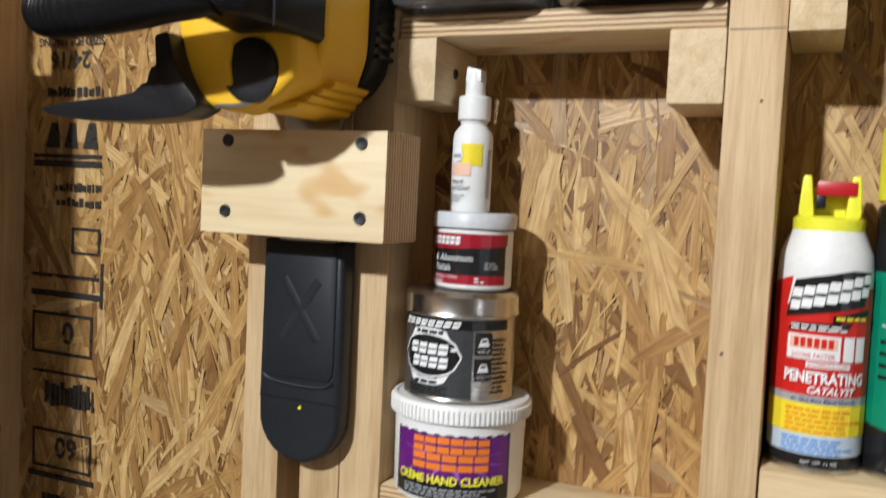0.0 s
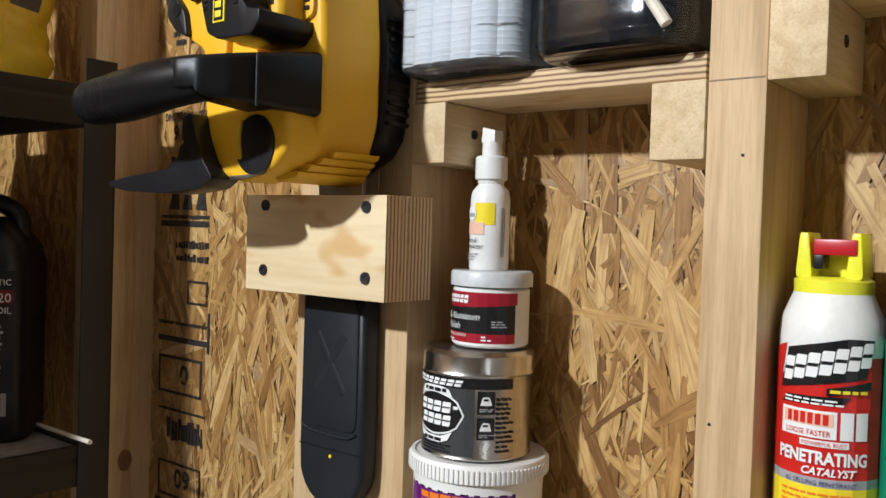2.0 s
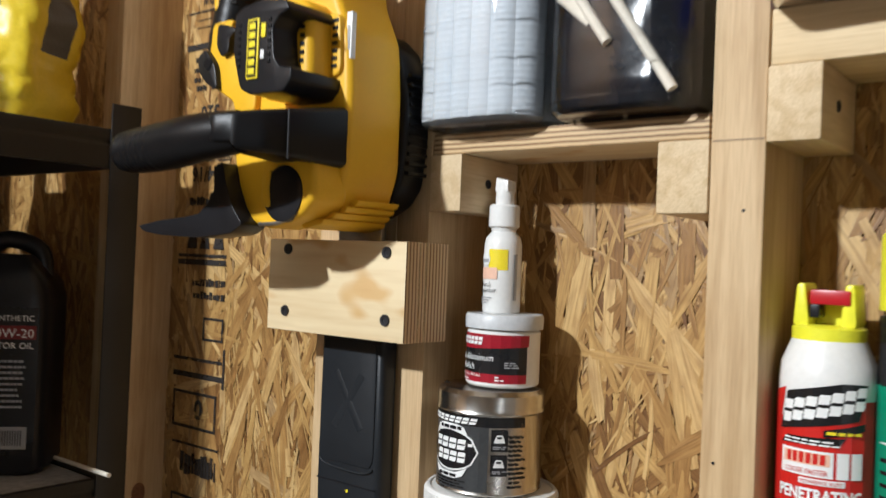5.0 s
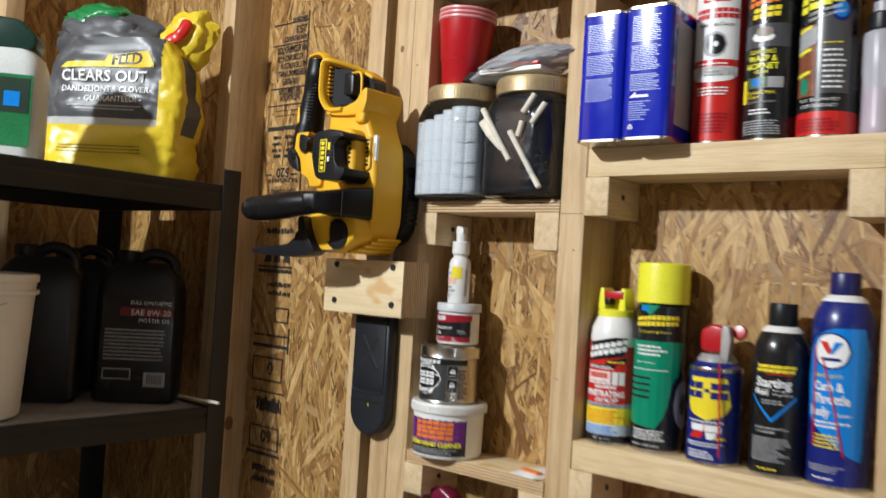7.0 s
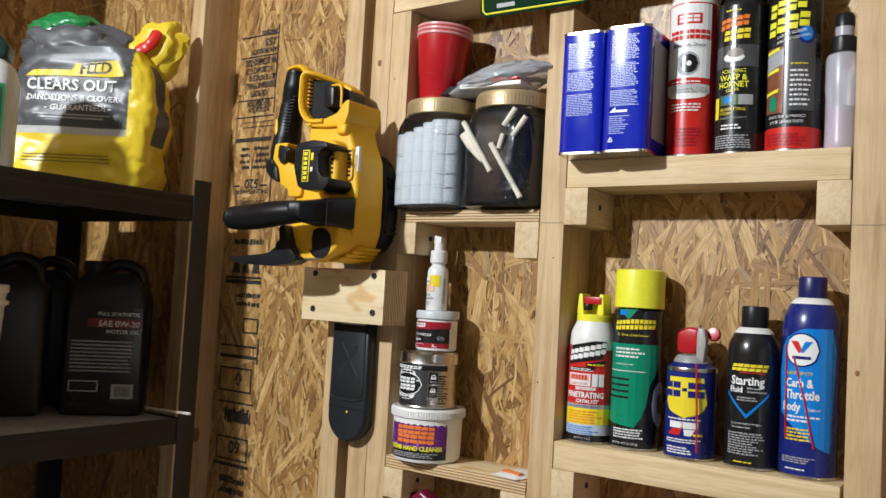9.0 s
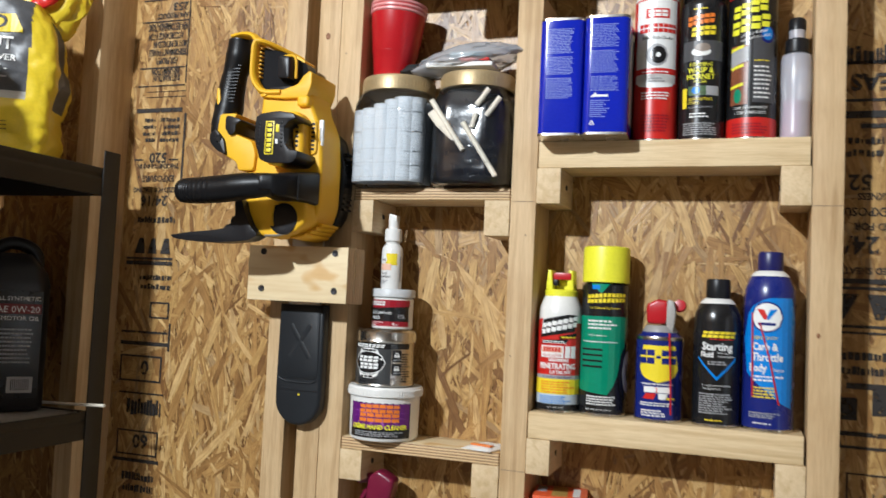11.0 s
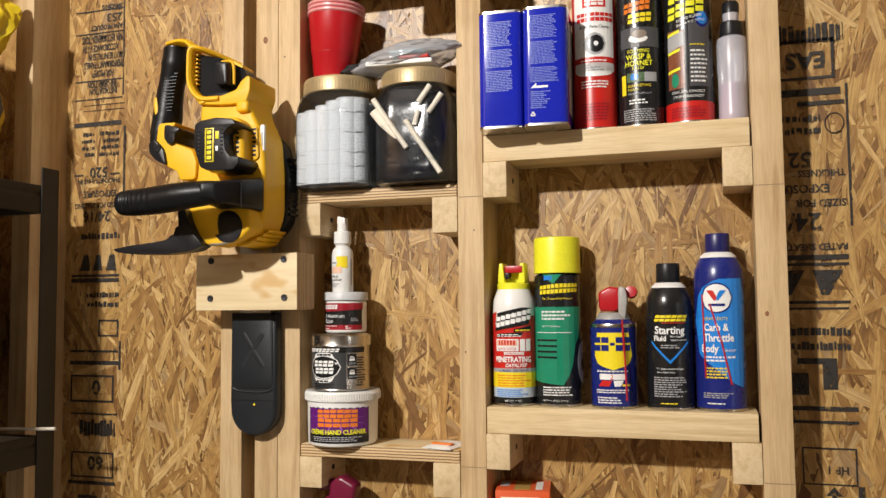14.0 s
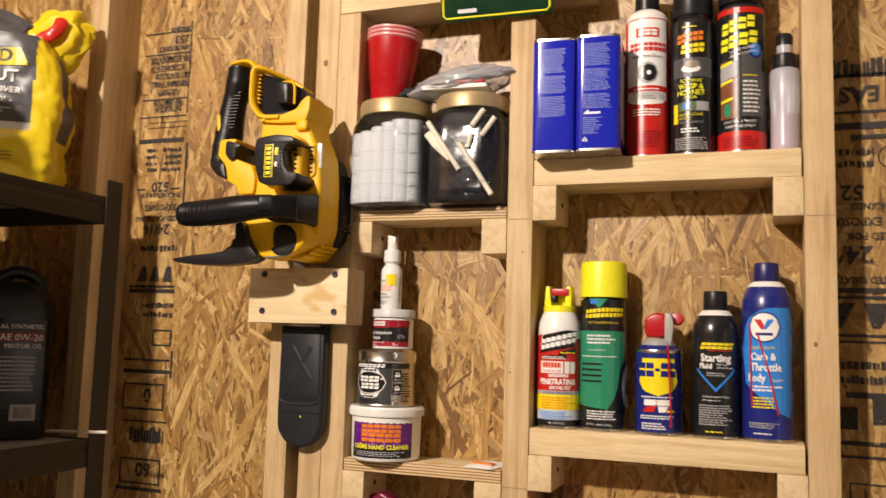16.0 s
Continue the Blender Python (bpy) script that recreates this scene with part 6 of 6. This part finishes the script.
    part("green_crest", nb, green, t, "crumpled green printed top")

    film_rows = [[surface(2 * math.pi * i / nu, j / nv) for i in range(-28, 29)] for j in range(nv + 1)]

    def on_front(flat):
        for v in flat.verts:
            x, z = v.co.x, v.co.y
            j = min(nv - 1, max(0, int(z / H * nv)))
            ys = []
            for row in (j, j + 1):
                pts = film_rows[row]
                y = pts[0].y
                for p, q in zip(pts, pts[1:]):
                    if p.x <= x <= q.x and q.x > p.x:
                        y = p.y + (q.y - p.y) * (x - p.x) / (q.x - p.x)
                        break
                ys.append(y)
            k = z / H * nv - j
            v.co = (x, min(ys[0] * (1 - k) + ys[1] * k, 0.0) - 0.0020, z)
        return flat

    for text, size, x, z in (("CLEARS OUT", 0.029, -0.012, 0.178), ("DANDELIONS & CLOVER", 0.0155, -0.008, 0.158), ("- GUARANTEED! -", 0.0155, 0.006, 0.140)):
        bm = letters(text, size, bold=0.0006 if size > 0.02 else 0.0002)
        for v in bm.verts:
            v.co.x, v.co.y = v.co.x + x, v.co.y + z
        part("lettering", on_front(bm), WHITE_INK, t, smooth=0)
    for z0, w in ((0.130, 0.075), (0.124, 0.06)):
        part("small_print", on_front(join(sheet(rect(-w, w * 0.9, z0, z0 + 0.0028), 24), sheet(rect(-w, -w + 0.01, z0, z0 + 0.0028), 2))), GREY_INK, t, smooth=0)
    part("brand_shape", on_front(sheet([(-0.100, 0.202), (0.086, 0.206), (0.086, 0.212), (0.074, 0.236), (-0.010, 0.228), (-0.012, 0.216), (-0.088, 0.214)], 30)), yel, t, "yellow banner", 0)
    bm = letters("FEED", 0.027, bold=0.0010)
    for v in bm.verts:
        v.co.x, v.co.y = v.co.x + 0.032, v.co.y + 0.2115 + 0.08 * v.co.x
    bm = on_front(bm)
    for v in bm.verts:
        v.co.y -= 0.0012
    part("lettering", bm, grey, t, smooth=0)
    patch = tube(smooth_path([(0.080, -0.020, 0.252), (0.100, -0.024, 0.268), (0.118, -0.024, 0.282), (0.126, -0.020, 0.306)], 5), [0.004] + [0.011] * 14 + [0.006], 12, 0.45)
    for v in patch.verts:
        v.co += Vector((0, 0.004, 0)) * noise.noise(v.co * 60)
    part("red_patch", patch, RED, t, "crumpled red printed patch")
    for z0 in (0.044, 0.050, 0.056):
        part("small_print", on_front(sheet(rect(-0.09, 0.075, z0, z0 + 0.002), 24)), plain("bag_ink", (0.25, 0.18, 0.02), 0.4), t, smooth=0)


def oil_jug(x, y, turn, label, printed):
    t = thing("oil_jug", label, "jug", (x, y, RACK_LOW), turn, "motor oil jugs")
    blk = plain("jug_black", (0.010, 0.010, 0.012), 0.35, vary=0.3, bump=0.1)
    plan = rounded_square(0.150, 0.105, 0.022, 5)
    part("jug", upright(plan, [(0.0, 0.06), (0.006, 0.0), (0.205, 0.0), (0.225, 0.06), (0.250, 0.30), (0.258, 0.42)]), blk, t)
    part("cap", lathe([(0.021, 0.256), (0.0215, 0.276), (0.019, 0.279), (0, 0.279)], 28, (-0.030, 0)), BLACK, t)
    grip = smooth_path([(0.055, 0, 0.222), (0.05, 0, 0.262), (0.015, 0, 0.276), (-0.012, 0, 0.262)], 5)
    part("handle", tube(grip, [0.011] * len(grip), 12), blk, t)
    if printed:
        f = -0.0530
        part("label_panel", box(-0.062, 0.064, f, -0.0522, 0.022, 0.196, 0.0004), BLACK_INK, t, "black printed label")
        part("red_flash", box(-0.030, 0.062, f - 0.0005, f, 0.1585, 0.1745), plain("oil_red", (0.16, 0.008, 0.01), 0.4), t, smooth=0)
        for text, size, z, x0 in (("FULL SYNTHETIC", 0.0095, 0.180, 0.060), ("SAE 0W-20", 0.0150, 0.1605, 0.060), ("MOTOR OIL", 0.0105, 0.1475, 0.060)):
            bm = letters(text, size, "RIGHT")
            bmesh.ops.transform(bm, matrix=pose(x0, f - 0.001, z, 90), verts=bm.verts)
            part("lettering", bm, WHITE_INK, t, smooth=0)
        part("small_print", flat_bars(-0.055, 0.056, 0.078, 0.138, 9, f - 0.0003, 0.15), GREY_INK, t, smooth=0)
        part("brand_shape", box(-0.055, -0.005, f - 0.0006, f, 0.042, 0.062), GREY_INK, t, smooth=0)
        part("brand_shape", box(-0.053, -0.007, f - 0.0010, f, 0.044, 0.060), BLACK_INK, t, smooth=0)
        code = part("barcode", box(0.018, 0.056, f - 0.0006, f, 0.030, 0.056), GREY_INK, t, smooth=0)
        bars = bmesh.new()
        for i in range(10):
            bars = box(0.024 + 0.0028 * i, 0.0252 + 0.0028 * i, f - 0.001, f - 0.0005, 0.034, 0.052, 0, bars)
        part("barcode_lines", bars, BLACK_INK, code, smooth=0)


def bucket():
    t = thing("bucket", "white plastic bucket with wire handle", "bucket", (-0.845, -0.442, RACK_LOW), 0)
    part("pail", lathe([(0, 0.002), (0.096, 0.002), (0.098, 0.006), (0.110, 0.215), (0.1135, 0.217), (0.1135, 0.228), (0.1100, 0.229), (0.1085, 0.20), (0.094, 0.008), (0, 0.008)], 56), WHITE, t)
    part("rim_ring", lathe([(0.109, 0.195), (0.1145, 0.197), (0.1145, 0.203), (0.109, 0.204)], 56), WHITE, t)
    part("handle_lug", box(0.060, 0.076, -0.094, -0.078, 0.165, 0.195, 0.003), WHITE, t)
    wire = smooth_path([(0.103, 0.03, 0.185), (0.110, -0.03, 0.165), (0.070, -0.09, 0.12), (0.0, -0.118, 0.10)], 5)
    part("wire_handle", tube(wire, [0.0018] * len(wire), 8), STEEL, t)


def weed_jug():
    t = thing("garden_spray_jug", "white jug with green label and dark green cap", "jug", (-0.850, -0.392, RACK_TOP), 52)
    part("jug", upright(rounded_square(0.12, 0.085, 0.025, 5), [(0, 0.05), (0.006, 0), (0.15, 0), (0.172, 0.12), (0.185, 0.4)]), plain("jug_milky", (0.58, 0.60, 0.58), 0.4, vary=0.1), t)
    part("green_label", box(-0.045, 0.050, -0.0435, -0.042, 0.022, 0.138, 0.0005), plain("jug_green", (0.02, 0.16, 0.05), 0.3, vary=0.3), t, "green printed label", 0)
    part("label_panel", box(-0.040, 0.046, -0.0442, -0.0434, 0.076, 0.132), plain("jug_dark", (0.02, 0.04, 0.025), 0.3), t, smooth=0)
    part("label_seal", box(0.008, 0.032, -0.0448, -0.0440, 0.086, 0.110), SKY_BLUE, t, smooth=0)
    part("sprayer_head", prism(rounded([(-0.040, 0.180), (0.045, 0.180), (0.048, 0.205), (0.020, 0.232), (-0.030, 0.235)], 4, 0.25), -0.028, 0.028, 0.008, 3), plain("dark_green_cap", (0.006, 0.03, 0.02), 0.35), t, "dark green sprayer head")


def loose_stick():
    t = thing("wooden_stick", "thin pale wooden stick over the shelf edge", "stick", (-0.674, -0.058, RACK_LOW + 0.003), 0)
    part("shaft", tube([(-0.150, 0.010, 0.0045), (-0.07, 0.004, 0.008), (0.0, -0.003, 0.012)], [0.0026] * 3, 10), DOWEL, t)


fertilizer_bag()
oil_jug(-0.868, -0.108, 50, "black motor oil jug with white print", True)
oil_jug(-0.955, -0.262, 56, "black motor oil jug standing behind another", False)
oil_jug(-1.060, -0.135, 50, "black motor oil jug deep in the shelf", False)
bucket(), weed_jug(), loose_stick()


# ---- stamps on the strand board ----
def stamp_words(text, size, x, z, owner, wide=1.0, bold=0.0004):
    bm = letters(text, size, "LEFT", wide, bold=bold)
    bmesh.ops.transform(bm, matrix=pose(x, BACK - 0.0034, z, 90, 180, 0), verts=bm.verts)
    return part("stamped_word", bm, INK, owner, smooth=0)


def stamp_bar(x0, x1, z0, z1, owner):
    return part("stamped_bar", box(x0, x1, BACK - 0.0036, BACK - 0.0030, z0, z1), INK, owner, smooth=0)


def stamp_frame(x0, x1, z0, z1, w, owner):
    for a in ((x0, x1, z0, z0 + w), (x0, x1, z1 - w, z1), (x0, x0 + w, z0 + w, z1 - w), (x1 - w, x1, z0 + w, z1 - w)):
        stamp_bar(*a, owner)


def stamp_lines(x0, x1, z0, z1, rows, owner, fill=0.5, seed=1):
    rnd = random.Random(seed)
    bm = bmesh.new()
    step = (z1 - z0) / rows
    for i in range(rows):
        x = x0 + rnd.uniform(0, 0.01)
        while x < x1:
            w = rnd.uniform(0.002, 0.007)
            bm = box(x, min(x + w, x1), BACK - 0.0036, BACK - 0.0030, z0 + step * (i + rnd.uniform(0, 0.12)), z0 + step * (i + fill * rnd.uniform(0.7, 1.1)), 0, bm)
            x += w + rnd.uniform(0.0008, 0.003)
    part("stamped_lines", bm, INK, owner, smooth=0)


def left_stamps(o):
    x0, x1 = -0.776, -0.674
    stamp_bar(x1 + 0.002, x1 + 0.0045, 1.982, 2.16, o)
    stamp_bar(x1 + 0.006, x1 + 0.010, 1.800, 1.925, o)
    for text, top, high, share, inset in (
            ("SPACING", 2.1510, 0.0080, 0.55, 0.000),
            ("253", 2.1340, 0.0170, 0.50, 0.000),
            ("APA PRODUCT", 2.1150, 0.0110, 0.80, 0.000),
            ("APA RECOMMENDATIONS", 2.0960, 0.0160, 1.00, 0.000),
            ("ACCORDANCE WITH", 2.0780, 0.0140, 0.85, 0.008),
            ("MUST BE INSTALLED IN", 2.0620, 0.0130, 1.00, 0.000),
            ("PERFORMANCE PANELS", 2.0470, 0.0140, 1.00, 0.000),
            ("FOR PROPER", 2.0310, 0.0140, 0.60, 0.018),
            ("INFORMATION", 2.0100, 0.0130, 0.72, 0.012),
            ("INSTALLATION", 1.9970, 0.0120, 0.75, 0.010),
    ):
        stamp_words(text, high * 1.25, x1 - inset, top, o, share * 0.098 / (0.70 * len(text) * high * 1.25), 0.0006)
    stamp_bar(x0, x1 + 0.002, 2.1408, 2.1432, o)
    stamp_bar(x0, x1 + 0.002, 2.0988, 2.1012, o)
    stamp_bar(x0, x1 + 0.002, 2.0108, 2.0132, o)
    stamp_bar(x0, x1 + 0.002, 1.9768, 1.9792, o)
    stamp_bar(x0 + 0.02, x1 + 0.006, 1.9664, 1.9676, o)
    stamp_bar(x0 + 0.02, x1 + 0.006, 1.9564, 1.9576, o)
    stamp_bar(x0, x1, 1.928, 1.936, o)
    for i, (a, b) in enumerate(((0.015, 0.045), (0.055, 0.098))):
        stamp_lines(x0 + a, x0 + b, 1.872, 1.922, 4, o, 0.62, 20 + i)
    stamp_words("520", 0.026, x0 + 0.075, 1.8520, o, bold=0.0008)
    stamp_bar(x0 + 0.002, x0 + 0.022, 1.838, 1.841, o)
    stamp_bar(x0 + 0.08, x0 + 0.10, 1.838, 1.841, o)
    stamp_words("THICKNESS 0.418 IN", 0.0125, x1, 1.832, o, 0.82)
    stamp_words("EXPOSURE 1", 0.0165, x1 - 0.008, 1.810, o, 0.9)
    stamp_words("SIZED FOR SPACING", 0.0130, x1, 1.788, o, 0.82)
    stamp_words("24/16", 0.026, x1 - 0.020, 1.772, o, bold=0.0008)
    stamp_lines(x0 + 0.02, x1, 1.722, 1.738, 1, o, 0.7, 31)
    for a, b in ((0.018, 0.040), (0.046, 0.066), (0.074, 0.096)):
        part("stamped_bar", prism([(x0 + a, 1.666), (x0 + b, 1.666), (x0 + b - 0.004, 1.694), (x0 + a + 0.008, 1.694)], BACK - 0.0036, BACK - 0.003), INK, o, smooth=0)
    stamp_bar(x0, x1, 1.655, 1.659, o)
    stamp_bar(x0, x1, 1.645, 1.652, o)
    stamp_lines(x0 + 0.03, x1, 1.600, 1.634, 2, o, 0.6, 33)
    stamp_frame(x0 + 0.06, x1, 1.548, 1.578, 0.003, o)
    stamp_bar(x0, x1, 1.520, 1.524, o)
    stamp_bar(x0, x1 + 0.002, 1.498, 1.505, o)
    stamp_bar(x1 + 0.002, x1 + 0.006, 1.490, 1.540, o)
    stamp_frame(x0 + 0.002, x1 - 0.008, 1.432, 1.480, 0.0035, o)
    stamp_words("0", 0.036, x0 + 0.066, 1.470, o, bold=0.001)
    stamp_bar(x0 + 0.004, x1, 1.410, 1.413, o)
    stamp_lines(x0 + 0.02, x1 - 0.004, 1.372, 1.402, 1, o, 0.9, 36)
    stamp_frame(x0 + 0.006, x1 - 0.006, 1.300, 1.345, 0.003, o)
    stamp_words("60", 0.034, x0 + 0.075, 1.337, o, bold=0.001)
    stamp_bar(x0, x1 - 0.002, 1.288, 1.294, o)
    stamp_lines(x0 + 0.02, x1 - 0.01, 1.235, 1.275, 2, o, 0.7, 38)


def right_stamps(o):
    x0, x1 = 0.405, 0.512
    stamp_lines(x0, x1, 1.955, 1.985, 1, o, 0.9, 50)
    stamp_words("EAS", 0.032, 0.489, 1.955 - 0.012, o, bold=0.001)
    stamp_frame(x0 - 0.03, 0.500, 1.905, 1.962, 0.004, o)
    stamp_bar(x0, x1 - 0.006, 1.882, 1.892, o)
    stamp_bar(0.450, x1 - 0.002, 1.868, 1.874, o)
    stamp_bar(x1, x1 + 0.003, 1.700, 1.896, o)
    stamp_lines(x0, 0.480, 1.828, 1.862, 2, o, 0.6, 52)
    part("stamped_ring", tube([(0.497 + 0.012 * math.cos(a * 0.35), BACK - 0.003, 1.842 + 0.014 * math.sin(a * 0.35)) for a in range(19)], [0.0009] * 19, 6), INK, o)
    stamp_words("52", 0.030, 0.466, 1.803, o, bold=0.0008)
    stamp_words("THICKNESS", 0.0130, 0.508, 1.778, o, 0.9)
    stamp_words("EXPOSURE 1", 0.0165, 0.488, 1.758, o, 0.95)
    stamp_words("SIZED FOR", 0.0140, 0.508, 1.737, o, 0.95)
    stamp_words("24/16", 0.034, 0.476, 1.718, o, bold=0.0008)
    stamp_words("RATED SHEATHING", 0.0125, 0.508, 1.676, o, 0.95)
    stamp_bar(x0, x1 - 0.004, 1.654, 1.661, o)
    stamp_bar(x0, x1 - 0.004, 1.646, 1.650, o)
    for a, b in ((0.415, 0.446), (0.462, 0.494)):
        part("stamped_bar", prism([(a, 1.640), (b + 0.006, 1.640), (b - 0.012, 1.606), (a + 0.010, 1.606)], BACK - 0.0036, BACK - 0.003), INK, o, smooth=0)
    stamp_bar(x0, x1 - 0.004, 1.594, 1.598, o)
    stamp_bar(x0, x1 - 0.006, 1.586, 1.589, o)
    stamp_lines(x0, x1 - 0.006, 1.530, 1.570, 2, o, 0.6, 55)
    stamp_bar(0.438, 0.488, 1.512, 1.520, o)
    stamp_bar(0.470, 0.488, 1.478, 1.512, o)
    stamp_bar(0.430, 0.452, 1.470, 1.500, o)
    stamp_bar(x0, x1, 1.449, 1.455, o)
    stamp_bar(x0, x1, 1.432, 1.436, o)
    stamp_frame(0.440, 0.508, 1.350, 1.400, 0.002, o)
    stamp_words("HP 1", 0.014, 0.498, 1.375, o)
    stamp_bar(0.476, 0.481, 1.312, 1.336, o)
    for s in (0, 1):
        z = 1.300 if s == 0 else 1.348
        part("stamped_arrow", prism([(0.468, z + (0.012 if s == 0 else -0.012)), (0.489, z + (0.012 if s == 0 else -0.012)), (0.4785, z)], BACK - 0.0036, BACK - 0.003), INK, o, smooth=0)
    stamp_bar(0.508, 0.516, 1.29, 1.35, o)
    stamp_lines(0.432, 0.462, 1.305, 1.335, 2, o, 0.4, 58)


left_stamps(wall_north), right_stamps(wall_north)


# ---- pencil lines, knots and nail holes on the timber ----
def mark(name, bm, material, label):
    return tagged(finish(name, bm, material, smooth=0), label, "mark", kind="structure")


PENCIL = plain("pencil", (0.25, 0.18, 0.11), 0.7, bump=0)
for x, z in ((0.0, 1.7535), (0.405, 1.7495), (0.0, 1.367), (0.405, 1.365)):
    mark("trim_pencil_line", box(x - 0.018, x + 0.018, -0.0004, 0.0004, z, z + 0.0009), PENCIL, "thin pencil line across a stud")
KNOT = plain("knot", (0.20, 0.085, 0.035), 0.6, vary=0.4, grain=300)
for x, y, z, r, side in ((0.397, -0.0002, 1.582, 0.0024, 0), (-0.7918, 0.051, 1.343, 0.010, 1), (-0.334, -0.0002, 2.02, 0.004, 0)):
    bm = lathe([(0, 0.0006), (r * 0.6, 0.0006), (r, 0.0)], 20)
    bmesh.ops.transform(bm, matrix=pose(x, y, z, 90, 0, 90 if side else 0) @ Matrix.Diagonal((1, 1.4, 1, 1)), verts=bm.verts)
    mark("trim_knot", bm, KNOT, "dark knot in a pine stud")
for x, z in ((-0.0095, 1.530), (0.0055, 1.705), (-0.300, 1.99)):
    bm = lathe([(0, 0.0004), (0.0011, 0.0003), (0.0011, -0.001)], 10)
    bmesh.ops.transform(bm, matrix=pose(x, -0.0002, z, 90), verts=bm.verts)
    mark("trim_nail_hole", bm, BLACK, "small dark nail hole in a stud")
